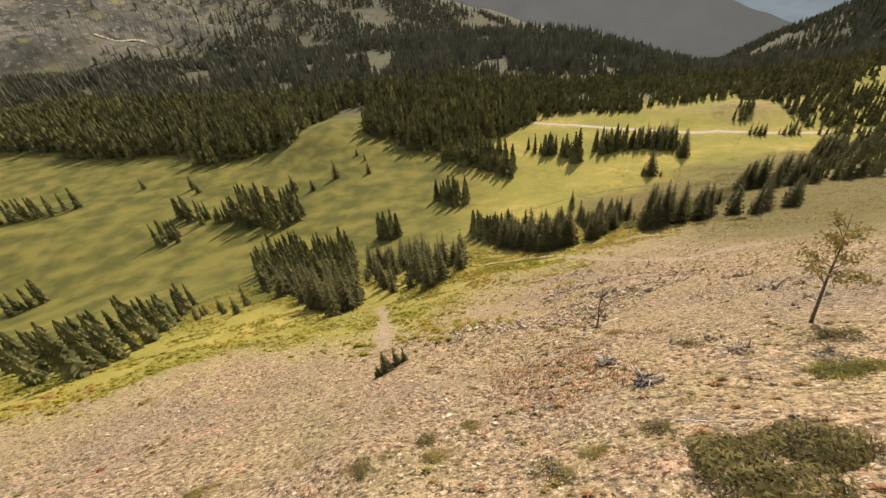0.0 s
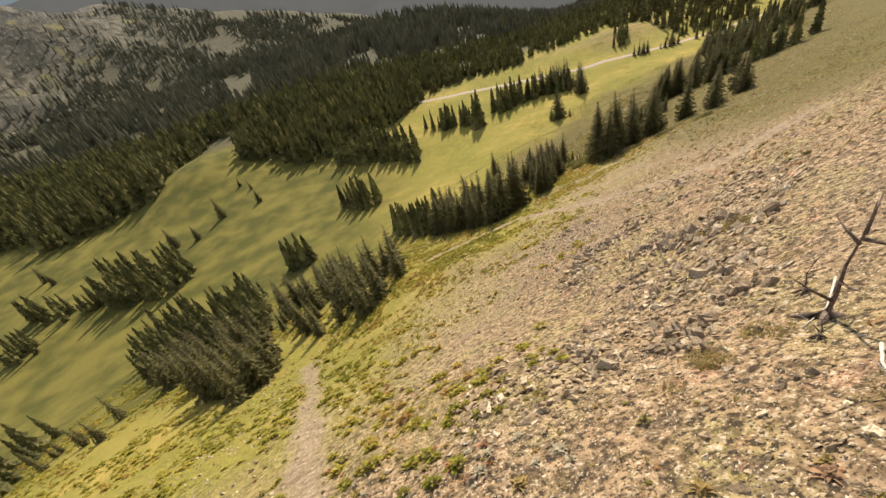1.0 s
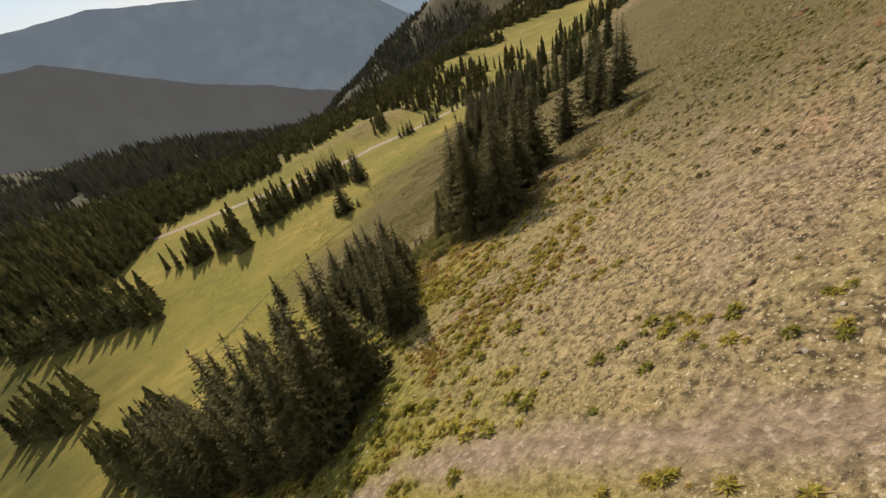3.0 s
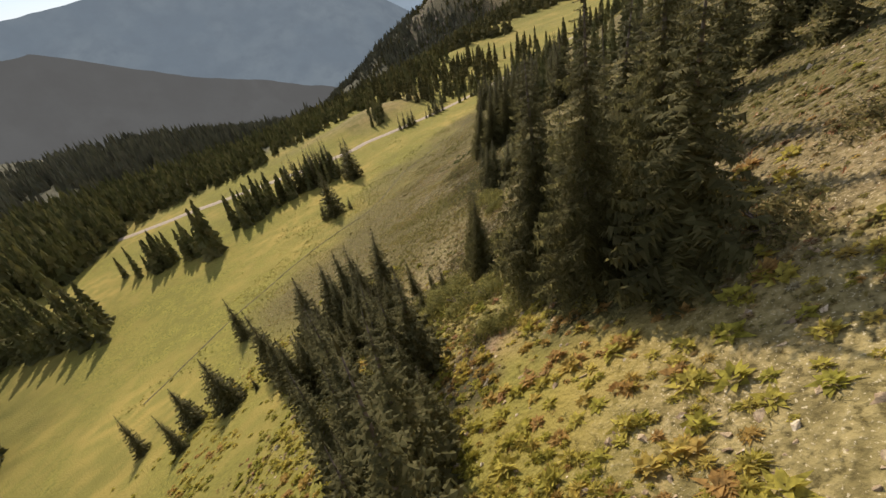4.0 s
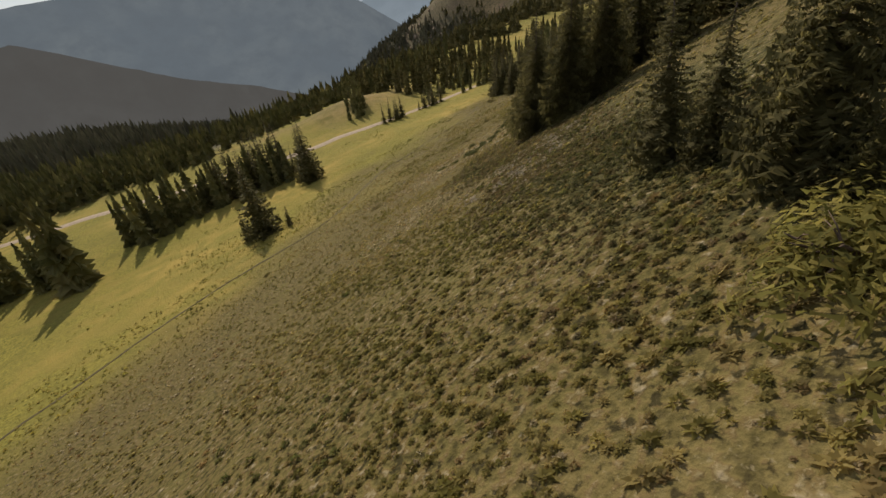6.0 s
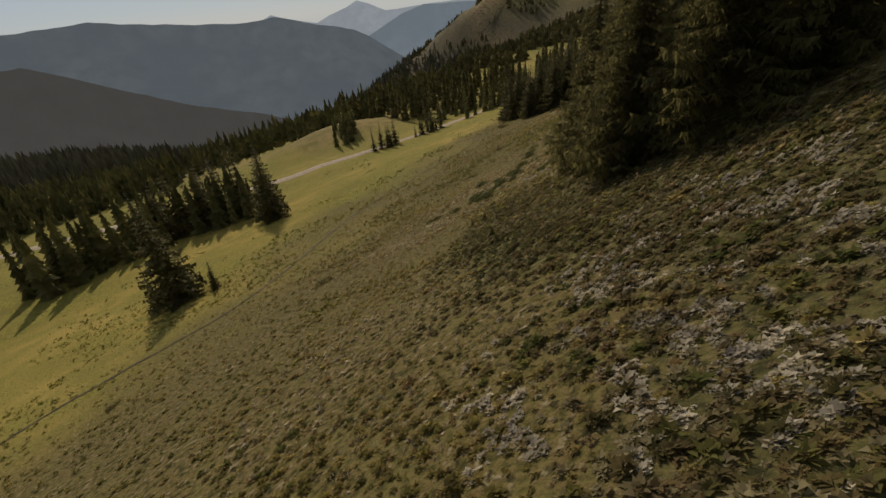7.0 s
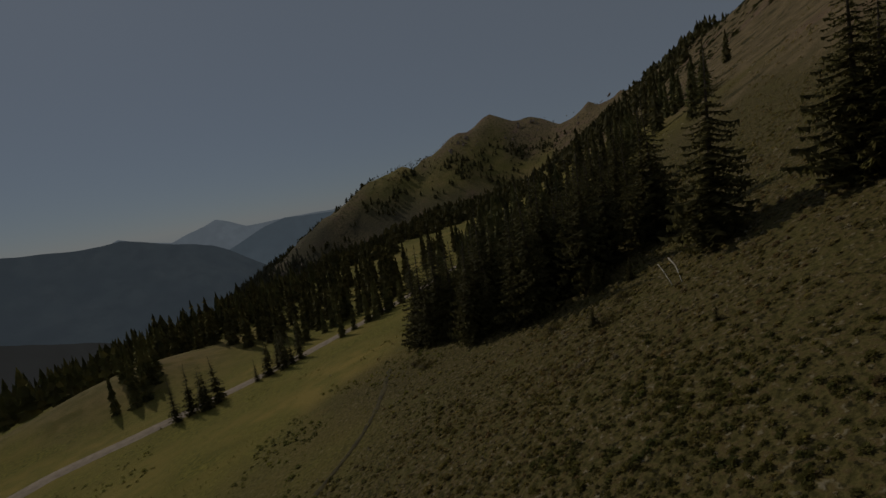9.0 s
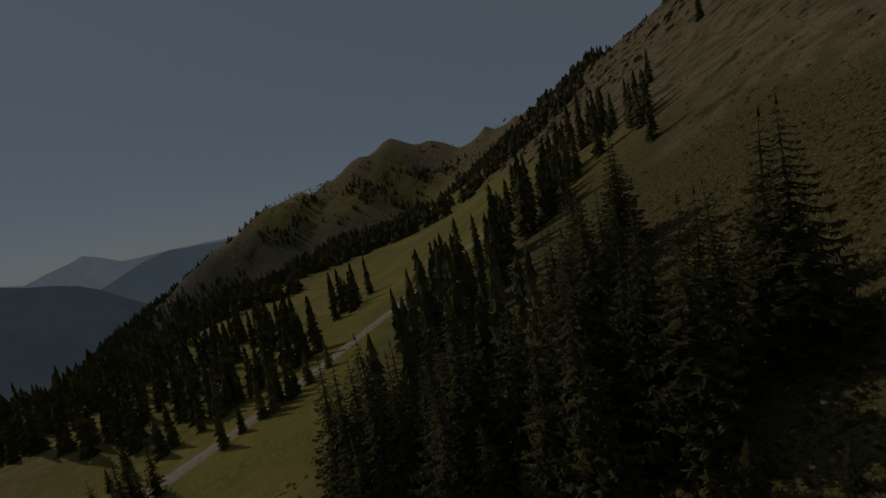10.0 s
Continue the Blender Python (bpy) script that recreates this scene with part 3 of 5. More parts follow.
fir_patch(((9.4, 47.4), (13.4, 49), (12, 50.6)), 4, 7, 8.6, True)
fir_patch(((16, 49.6), (17.6, 49.4), (22.4, 55.6), (20.4, 60), (17.8, 55.5)), 16, 4.6, 6.2, True)
fir_patch(((-47, 100), (-55, 99), (-67, 107), (-68, 117), (-52, 114), (-45, 107)), 34, 7.5, 10.5, far=True)
fir_patch(((-86, 113), (-77, 106), (-68, 105.6), (-67, 108), (-78, 112)), 14, 5.5, 8, far=True)
fir_patch(((-87, 104), (-83, 94), (-76, 95), (-77, 100)), 10, 5.5, 8, far=True)
fir_patch(((-103, 70), (-97, 66), (-94, 73), (-99, 77)), 11, 5, 7.5, far=True)
fir_patch(((-144, 112), (-128, 121), (-124, 126), (-140, 122)), 16, 6, 8.5, far=True)
fir_patch(((-22.5, 89), (-20, 84.6), (-15.5, 85.4), (-17, 89)), 11, 6, 8, far=True)
fir_patch(((-8.6, 112), (-3.4, 103.6), (2, 105.6), (0, 111)), 18, 6.5, 9, far=True)
# rows along the rim of the meadow and its road
fir_patch(((-7.5, 147), (-6, 141), (0, 137), (9.6, 130), (14, 122), (17, 126), (13, 140), (4, 149)), 44, 7, 10, far=True)
fir_patch(((23, 146), (24, 140.4), (34.6, 132.8), (36, 137), (30, 144)), 17, 6, 8.6, far=True)
fir_patch(((34.8, 129.8), (36.4, 129.6), (36.6, 131), (35, 131.6)), 4, 9.5, 12.2, far=True)
fir_patch(((42, 142), (44.6, 133.4), (57, 135.6), (66, 129.8), (69.6, 136.6), (58, 141)), 44, 6, 8.6, far=True)
fir_patch(((55.6, 137), (64.6, 132.8), (70, 133), (66, 138)), 18, 7, 9.6, group="firs on the meadow")
fir_patch(((92.6, 137.6), (94.4, 134.8), (96.4, 134.4), (95.6, 137.4)), 5, 4.4, 5.4, group="firs on the meadow")
fir_patch(((98.6, 134.4), (101, 131.8), (103.8, 131.2), (103, 133.4)), 7, 3.6, 5, group="firs on the meadow")
fir_patch(((106, 129.4), (113, 125.6), (119, 124), (117, 126.4)), 11, 3.2, 5, group="firs on the meadow", far=True)
fir_patch(((104, 141), (114, 138), (122, 133), (121, 137)), 12, 3.2, 5.4, group="firs on the meadow", far=True)
fir_patch(((95, 152), (98, 150.6), (104, 157), (101, 160)), 10, 4.6, 6.6, group="firs on the meadow", far=True)
for x, y, h in ((50.6, 109.6, 9.0), (49.4, 111.4, 3.6), (52.5, 107.7, 2.6), (65.2, 123.1, 9.4), (67.6, 128.4, 8.4), (66.2, 126.4, 6.6), (24.2, 88.4, 5.8), (20.0, 73, 1.3), (-41.9, 133.6, 7.6), (-47.6, 125.1, 5.2), (-53.8, 125.7, 6.6), (-31.4, 136, 4.9), (-37.5, 149.8, 3.3), (-34.1, 146.3, 3.6), (-91.7, 134.7, 6.7), (-88, 131, 4.4), (-110.7, 137.8, 5)):
    fir_tree(x, y, h, True, "lone firs on the meadow", "lone dark fir on the grassy meadow", .95)
# the clump that the way passes close by
for x, y, h in ((27.7, 66.1, 5.4), (27.1, 67.6, 5.1), (26.9, 68.9, 5.2), (26.3, 70.5, 5.3), (24.5, 70.9, 5.6), (21.6, 72.2, 5.8), (18.3, 74.2, 5.2), (25.1, 62.0, 3.4), (20.7, 60.6, 4.6), (19.9, 62.6, 4.2), (26.6, 66.2, 4.2), (25.6, 68.2, 4.6), (23.6, 69.4, 4.4), (23.2, 66.6, 4.0), (22.0, 64.8, 3.8), (20.6, 67.4, 4.2), (12.4, 81.4, 4.6), (16.2, 77.8, 4.2), (14.6, 75, 3.8)):
    fir_tree(x, y, h, 3, "firs beside the way")
fir_patch(((20.4, 59.6), (23.6, 60.6), (25.6, 63.6), (27, 66), (24, 68.4), (20.6, 66)), 20, 2.8, 4.2, 3, "firs beside the way")
for x, y, h in ((25.6, 53.4, 7.2), (24.6, 51.4, 7.4), (25.9, 50.2, 7.4), (24.2, 49.2, 6.6), (27.2, 52.0, 7.2), (28.4, 50.8, 7.0), (30.2, 53.4, 6.4), (31.4, 51.6, 6.6), (29.0, 54.6, 5.4), (33.6, 53.6, 6.0), (34.6, 56.4, 5.6), (36, 51.8, 6.0), (36.4, 48.4, 5.6), (38.6, 50.6, 5.6), (40.6, 52.4, 5.4), (42.4, 50.4, 5.2), (45, 53.6, 5.0)):
    fir_tree(x, y, h, 2 if h >= 7 and x < 26 else 3, "firs beside the way", "tall dark fir in a stand beside the slope")
for x, y, h in ((28.7, 59.2, 4.4), (28.0, 58.2, 4.6), (28.1, 63.7, 2.6), (27.4, 61.2, 1.9), (27.1, 60.1, 1.9), (31.3, 61.9, 1.9), (26.2, 60.8, 1.7), (25.4, 59.9, 2.0), (27.8, 55.6, 2.2)):
    fir_tree(x, y, h, 2 if h > 4.2 else 3, "firs beside the way", "slender sparse fir beside leafy bushes", .72)
# the groves above the meadow
for x, y, h in ((42.6, 69.3, 3.6), (40.1, 66.9, 3.9), (41.2, 67.2, 3.6), (41.8, 68.4, 3.2), (40.6, 65.6, 3.4), (42.4, 65.2, 3.4), (44.2, 64.8, 3.2), (43.0, 66.6, 3.0), (39.4, 66.2, 1.6), (43.2, 69.8, 1.8), (56.0, 80.4, 6.4), (57.6, 81.6, 6.8), (59.6, 83.4, 6.6), (58.4, 79.2, 7.4), (55.4, 78.2, 7.2), (57, 77, 7.4), (60.4, 81, 7.4), (59.6, 76.4, 7.2), (62.2, 79, 7.4), (64.4, 81.6, 7.2), (57.2, 73.6, 7), (61, 73, 7)):
    fir_tree(x, y, h, 2 if 55 < x < 60 and 76.5 < y < 84 else 3, "grove on the hillside")
fir_patch(((57.6, 66), (63, 63), (69.6, 61.4), (68, 68), (66, 80), (62, 76), (58.6, 72)), 20, 5.4, 7.2, True, "grove on the hillside", True)
fir_patch(((58, 71), (62, 70), (66, 79), (63, 78), (60, 74)), 12, 6, 7.4, 3, "grove on the hillside")
fir_patch(((55.2, 80.8), (58.6, 83.6), (59, 82.8), (56, 79.6)), 8, 1.3, 2.6, 3, "grove on the hillside")
fir_patch(((94, 111.4), (89.8, 105.4), (88.6, 100.6), (90.6, 99.4), (93, 103), (97, 110.4)), 26, 5.4, 7.2, True, "grove on the hillside")
fir_patch(((90, 100.4), (89.6, 97.8), (91, 96.6), (93, 99.4)), 8, 5.2, 6.8, True, "grove on the hillside")
fir_patch(((97, 111), (93.6, 103), (96, 100.6), (104, 106), (103, 111)), 15, 5.4, 7.4, True, "grove on the hillside", True)
fir_patch(((94.6, 101.6), (97, 97.6), (108, 96.6), (107, 99.6), (99, 101.4)), 14, 5.6, 7.4, True, "grove on the hillside")
fir_patch(((104, 111), (106, 106), (124, 104), (126, 112), (112, 114)), 30, 5, 7.2, False, "grove on the hillside", True)
fir_patch(((127, 101), (129, 97.6), (142, 95.6), (143, 99.6)), 15, 5, 7, False, "grove on the hillside", True)
fir_patch(((132, 90), (136, 87), (152, 90.6), (151, 93.4)), 12, 5, 7, False, "grove on the hillside", True)
for x, y, h in ((86.4, 93.3, 7.2), (85, 89.5, 6.4), (84.2, 89.2, 5.4), (79.3, 89, 4.4), (78.6, 88, 4.2), (79.9, 89.8, 3.8), (78.3, 86.6, 4.6), (80.6, 87.4, 4.8), (91.3, 95.1, 6.7), (91.9, 95.6, 6.7), (93.2, 96.2, 5.2), (93.8, 94.8, 4.6), (90.1, 100.8, 3.4), (88.1, 97.9, 1.6), (88.5, 97.4, .9), (87.4, 96.4, 1.2)):
    fir_tree(x, y, h, 3, "grove on the hillside")

# ---- the far woods, one mass each ----


def ragged_spire(seed, girth, layers=4, points=6):
    """A distant fir: skirts of drooping boughs with torn hems, one above the other."""
    rnd = random.Random(seed)
    V, F = [], []
    for j in range(layers):
        lo = j / (layers + .6)
        hi = min(1.0, lo + 1.9 / (layers + .6))
        r = girth * (1 - lo) ** .8
        i = len(V)
        V.append((0, 0, hi))
        for k in range(points):
            a = 6.283 * (k + rnd.uniform(-.3, .3)) / points + j
            q = r * (rnd.uniform(1.0, 1.35) if k % 2 else rnd.uniform(.5, .8))
            V.append((math.cos(a) * q, math.sin(a) * q, lo + rnd.uniform(-.03, .05)))
        F += [(i, i + 1 + k, i + 1 + (k + 1) % points) for k in range(points)]
    return np.array(V), np.array(F)


CLUMP_FIRS = [ragged_spire(260 + s, g, 15, 10) for s, g in enumerate((.14, .17, .12, .18, .15))]
MID_FIRS = [ragged_spire(220 + s, g, 6, 6) for s, g in enumerate((.15, .18, .13, .2, .16))]
FAR_SPIRES = [ragged_spire(s + 9, g, 3, 5) for s, g in enumerate((.17, .2, .15, .18))]
BROAD_FIRS = [ragged_spire(s, g, 4, 6) for s, g in enumerate((.24, .34, .2, .42, .28))]


def woods(name, places, label, kinds, mat=None, seed=1):
    rnd = random.Random(seed)
    soup = Soup()
    for x, y, z, h in places:
        v, f = kinds[rnd.randrange(len(kinds))]
        soup.put(turned(v, rnd.random() * 6.3, h) + (x, y, z), f)
    return tagged(new(name, soup.mesh(name, mat or MAT_NEEDLE)), label, "trees", kind="stuff")


def scatter(count, x0, x1, y0, y1, seed, keep):
    r = np.random.RandomState(seed)
    x, y = r.uniform(x0, x1, count), r.uniform(y0, y1, count)
    ok = r.rand(count) < keep(x, y)
    return x[ok], y[ok], r


def stand(x, y, r, low, high):
    h = r.uniform(low, high, len(x)) * (0.55 + 0.45 * r.rand(len(x)) ** 0.5)
    return list(zip(x, y, height(x, y) - .2, h))


def rim_woods(x, y):
    """The wood beyond the meadow: its edge runs along y, with the grassy tongue left open."""
    n = fbm(x, y, 30, 3, 77)
    edge = np.interp(x, RIM_X, RIM_Y) + 12 * n
    tongue = smooth(15, 8, np.abs(x + 52 - .05 * (y - 160)) + 6 * n) * smooth(236, 222, y)
    drop = smooth(-6, 10, x - 64 - .3 * (y - 170))
    clear = smooth(.02, .12, fbm(x, y, 26, 2, 78) + .3)
    return smooth(0, 5, y - edge) * (1 - tongue) * (1 - .5 * drop * smooth(260, 200, y)) * clear * smooth(30, -10, crest_height(x, y, CREST, 0.64))


RIM_X = np.array([-260, -120, -98, -80, -60, -36, -24, -8, 8, 20, 34, 44, 63, 78, 100, 130, 170])
RIM_Y = np.array([190, 168, 160, 161, 162, 164, 152, 148, 152, 160, 174, 180, 176, 178, 178, 172, 178.])


def slope_woods(x, y):
    w, z = down(x, y), height(x, y)
    n = fbm(x, y, 60, 4, 91) + 0.35 * fbm(x, y, 17, 2, 95)
    low = smooth(112, 118, x) * smooth(60, 28, z) * smooth(-0.12, 0.1, n + 0.004 * (w - 100)) * smooth(96, 104, w)
    band = np.exp(-((y - 101 + (x - 120) * 0.06) / 5.5) ** 2) * smooth(115, 125, x) * smooth(200, 150, x)
    high = smooth(140, 190, x) * smooth(0.2, 0.36, n) * 0.6
    road = smooth(3.5, 6, np.abs(y - (128 - 0.24 * (x - 110)))) + smooth(160, 180, x)
    return np.clip(np.maximum(np.maximum(low, band), high), 0, 1) * np.clip(road, 0, 1)


def burnt_side(x, y):
    """1 on the burnt hill across the valley."""
    return smooth(-40, 60, crest_height(x, y, HILL, 0.38) + 62 + 40 * fbm(x, y, 90, 3, 52))


x, y, r = scatter(17000, -260, 170, 146, 250, 3, lambda x, y: .62 * rim_woods(x, y))
woods("forest", [(px, py, pz, h * (1 - .34 * float(smooth(0, 60, px)))) for px, py, pz, h in stand(x, y, r, 8, 13)], "dense dark fir forest along the rim of the meadow", MID_FIRS, MAT_WOOD)
x, y, r = scatter(34000, -380, 300, 250, 600, 9, lambda x, y: .8 * smooth(540, 430, y + 120 * fbm(x, y, 70, 3, 80)) * rim_woods(x, y) * smooth(-.42, -.25, fbm(x, y, 34, 3, 79)) * (1 - burnt_side(x, y)))
woods("forest", stand(x, y, r, 8, 13), "dense dark fir forest on the valley floor", FAR_SPIRES, MAT_VALLEY_HAZED)
x, y, r = scatter(14000, -620, 120, 560, 1050, 19, lambda x, y: .9 * smooth(-.25, .1, fbm(x, y, 60, 3, 83)) * (1 - burnt_side(x, y)))
woods("forest", stand(x, y, r, 10, 16), "hazy fir forest far down the valley", FAR_SPIRES, MAT_VALLEY_HAZED)
woods("fir_clumps", CLUMPS, "clumps of dark firs on the far meadow", CLUMP_FIRS, MAT_WOOD)


x, y, r = scatter(7000, 112, 430, 40, 330, 6, slope_woods)
near = np.hypot(x - 79, y - 102) < 110
woods("forest", stand(x[near], y[near], r, 5.5, 9.5), "fir stands climbing the mountainside", CLUMP_FIRS)
woods("forest", stand(x[~near], y[~near], r, 5.5, 9.5), "fir stands on the farther mountainside", BROAD_FIRS)
x, y, r = scatter(11000, 380, 800, 40, 540, 7, lambda x, y: smooth(64, 42, height(x, y)) * smooth(12, 26, line_distance(x, y, [c[:2] for c in CREST])) * np.maximum(0.7 * smooth(0.06, 0.24, fbm(x, y, 90, 4, 91)), .75 * smooth(.08, .26, fbm(x, y, 28, 3, 94) + .16 * smooth(520, 430, x) * smooth(260, 360, y))))
woods("forest", stand(x, y, r, 3.5, 9), "scattered firs on the far mountainside", BROAD_FIRS)
x, y, r = scatter(6500, 320, 600, 390, 720, 12, lambda x, y: .85 * smooth(-.35, 0, fbm(x, y, 50, 3, 70)) * smooth(-30, -60, height(x, y)))
woods("forest", stand(x, y, r, 8, 14), "fir forest on the lower flank of the mountain", FAR_SPIRES, MAT_VALLEY_HAZED)
# bleached trunks of the old burn
x, y, r = scatter(24000, -800, 0, 330, 1000, 8, lambda x, y: burnt_side(x, y) * smooth(-.2, .2, fbm(x, y, 60, 3, 54)))
soup = Soup()
for px, py, pz, h in stand(x, y, r, 8, 14):
    w = h * .02
    soup.put(np.array([(px - w, py, pz), (px + w, py, pz), (px, py + w * 1.5, pz), (px + h * .02, py, pz + h)]), np.array([(0, 1, 3), (1, 2, 3), (2, 0, 3)]))
tagged(new("burnt_forest", soup.mesh("burnt_forest", MAT_CHARRED)), "grey bleached trunks of a burnt forest on the hillside", "trees", kind="stuff")


# ---- road and trails ----
def ribbon(name, line, width, mat, lift, label, wobble=0.15, step=1.2, seed=0):
    pts = [Vector((*p, 0)) for p in line]
    out = []
    for a, b, c, d in zip([pts[0]] + pts[:-2], pts[:-1], pts[1:], pts[2:] + [pts[-1]]):
        n = max(2, int((c - b).length / step))
        for k in range(n):
            t = k / n
            out.append(0.5 * (2 * b + (c - a) * t + (2 * a - 5 * b + 4 * c - d) * t * t + (3 * b - a - 3 * c + d) * t ** 3))
    out.append(pts[-1])
    rnd = random.Random(seed)
    V, F, across = [], [], 5
    for i, p in enumerate(out):
        d = (out[min(i + 1, len(out) - 1)] - out[max(i - 1, 0)]).normalized()
        side = Vector((-d.y, d.x, 0))
        w = width * (1 + rnd.uniform(-wobble, wobble))
        for k in range(across):
            q = p + side * (w * (k / (across - 1) - .5))
            edge = k in (0, across - 1)
            V.append((q.x, q.y, on_ground(q.x, q.y) + (-0.05 if edge else lift)))
    for i in range(len(out) - 1):
        for k in range(across - 1):
            a = i * across + k
            F.append((a, a + 1, a + across + 1, a + across))
    return tagged(new(name, mesh_from(name, V, F, mat, True)), label, name, kind="structure")


ribbon("road", ((-401, 557), (-384, 561), (-337, 590), (-279, 607), (-250, 598)), 4.0, MAT_ROAD, 0.5,
       "pale logging road across the burnt hillside", 0.2, 6)
ribbon("road", ((10, 190), (35, 172), (56, 158.6), (78, 145.6), (86, 143.8), (93.4, 139.4), (100, 135.4), (107, 131.4), (114, 128), (120, 126), (127, 123), (134, 120), (141, 118), (149, 111), (160, 106)), 3.0, MAT_ROAD, 0.16,
       "pale gravel road winding along the meadow", 0.05)
ribbon("ditch", ((14, 93), (25.6, 98.2), (30.8, 99.6), (36, 100.9), (41, 101.4), (45.1, 100.6), (50, 99.8), (54.5, 101), (60, 104.3), (66, 107), (71, 107), (75.2, 107.8), (79, 107.5), (84, 108.4), (90.6, 111.4)), 0.42, MAT_DITCH, 0.05, "thin dark runnel through the meadow grass", 0.4, 0.5)


# ---- low growth and stones ----
def tuft_kind(seed, blades, spread, wide):
    """A tuft of pointed blades, one unit high; the blades share their foot, so that a tuft has one tint."""
    rnd = random.Random(seed)
    V, F = [(0, 0, -.1)], []
    for k in range(blades):
        a = rnd.random() * 6.283
        out = rnd.uniform(.1, 1) * spread
        h = rnd.uniform(.55, 1) * math.sqrt(max(.1, 1 - .6 * (out / spread) ** 2))
        dx, dy = math.cos(a), math.sin(a)
        w = wide * rnd.uniform(.6, 1.3)
        i = len(V)
        V += [(dx * out * .55 - dy * w, dy * out * .55 + dx * w, h * .62), (dx * out * .55 + dy * w, dy * out * .55 - dx * w, h * .62), (dx * out, dy * out, h * rnd.uniform(.75, 1.05))]
        F += [(0, i, i + 1), (i, i + 2, i + 1)]
    return np.array(V), np.array(F)


def bush_kind(seed, tiers, wide, flat=0.8):
    """A low leafy clump, one unit in radius: tiers of broad sprigs spreading from the middle, torn at the rim."""
    rnd = random.Random(seed)
    V, F = [], []
    for tier, n in enumerate(tiers):
        t = tier / (len(tiers) - 1)
        r0, r1, z0, z1 = .45 - .42 * t, 1.0 - .5 * t, flat * (.12 + .45 * t), flat * (.12 + .75 * t)
        for k in range(n):
            a = 6.283 * (k + rnd.uniform(-.4, .4)) / n + tier * 1.3
            dx, dy = math.cos(a), math.sin(a)
            q, lift = rnd.uniform(.65, 1.25), rnd.uniform(-.12, .22)
            w = wide * rnd.uniform(.6, 1.2)
            roll = rnd.uniform(-.2, .2)
            i = len(V)
            V += [(dx * r0 - dy * w, dy * r0 + dx * w, z0 + roll), (dx * r0 + dy * w, dy * r0 - dx * w, z0 - roll), (dx * r1 * q, dy * r1 * q, z1 + lift)]
            F.append((i, i + 2, i + 1))
    return np.array(V), np.array(F)


def stone_kind(seed, points=9, tall=False):
    """A broken, angular stone: the hull of a few scattered points."""
    rnd = random.Random(seed)
    bm = bmesh.new()
    sx, sy, sz = rnd.uniform(.8, 1.4), rnd.uniform(.55, .95), rnd.uniform(.7, 1) if tall else rnd.uniform(.3, .6)
    for k in range(points):
        corner = [(1 if k >> a & 1 else -1) * rnd.uniform(.25, 1.1) for a in range(3)]
        bm.verts.new((corner[0] * sx, corner[1] * sy, corner[2] * sz))
    out = bmesh.ops.convex_hull(bm, input=bm.verts)
    bmesh.ops.delete(bm, geom=[v for v in bm.verts if not v.link_faces], context='VERTS')
    bmesh.ops.triangulate(bm, faces=bm.faces)
    bm.verts.index_update()
    bm.normal_update()
    lie = Euler((rnd.uniform(-.9, .9), rnd.uniform(-.9, .9), rnd.uniform(0, 6.28))).to_matrix()
    V = np.array([tuple(lie @ v.co) for v in bm.verts])
    F = np.array([[v.index for v in f.verts] for f in bm.faces])
    bm.free()
    return V, F


def strewn(name, kinds, x, y, size, mat, label, category, seed, sink=0.0, flat=None):
    """One mass of many small pieces, each turned its own way."""
    r = np.random.RandomState(seed)
    z = height(x, y)
    which = r.randint(0, len(kinds), len(x))
    V, F, T, n = [], [], [], 0
    for k, (v, f) in enumerate(kinds):
        m = which == k
        c = int(m.sum())
        if not c:
            continue
        a, s = r.rand(c) * 6.283, size[m]
        ca, sa = np.cos(a)[:, None], np.sin(a)[:, None]
        px = (v[None, :, 0] * ca - v[None, :, 1] * sa) * s[:, None] + x[m][:, None]
        py = (v[None, :, 0] * sa + v[None, :, 1] * ca) * s[:, None] + y[m][:, None]
        pz = v[None, :, 2] * s[:, None] * r.uniform(.75, 1.25, c)[:, None] + (z[m] - sink * s)[:, None]
        # follow the fall of the ground
        e = 0.3
        gx = (height(x[m] + e, y[m]) - height(x[m] - e, y[m])) / (2 * e)
        gy = (height(x[m], y[m] + e) - height(x[m], y[m] - e)) / (2 * e)
        pz = pz + (px - x[m][:, None]) * gx[:, None] + (py - y[m][:, None]) * gy[:, None]
        V.append(np.stack([px, py, pz], 2).reshape(-1, 3))
        F.append((f[None] + (np.arange(c) * len(v))[:, None, None]).reshape(-1, 3) + n)
        T.append(np.repeat(np.clip(r.rand(c) * .6 + .9 * fbm(x[m], y[m], 7, 3, seed) + .2, 0, 1), len(v)))
        n += c * len(v)
    me = mesh_from(name, np.concatenate(V), np.concatenate(F), mat)
    me.attributes.new("tint", 'FLOAT', 'POINT').data.foreach_set("value", np.concatenate(T).astype(np.float32))
    return tagged(new(name, me), label, category, kind="stuff")


TUFTS = [tuft_kind(s, 9, .55, .10) for s in range(5)]
FINE_TUFTS = [tuft_kind(20 + s, 8, .7, .04) for s in range(4)]
BUSHES = [bush_kind(s, (5, 4, 3), .42) for s in range(6)]
SMALL_BUSHES = [bush_kind(80 + s, (5, 4, 3), .36, .95) for s in range(8)]
MOUNDS = [bush_kind(140 + s, (8, 7, 5, 3), .24, .85) for s in range(6)]
ROUND_BUSHES = [bush_kind(170 + s, (12, 11, 9, 7, 4), .13, .95) for s in range(5)]
FINE_BUSHES = [bush_kind(40 + s, (8, 7, 5, 3), .24) for s in range(6)]
STONES = [stone_kind(s, 8 + s % 4, s % 3 == 0) for s in range(16)]


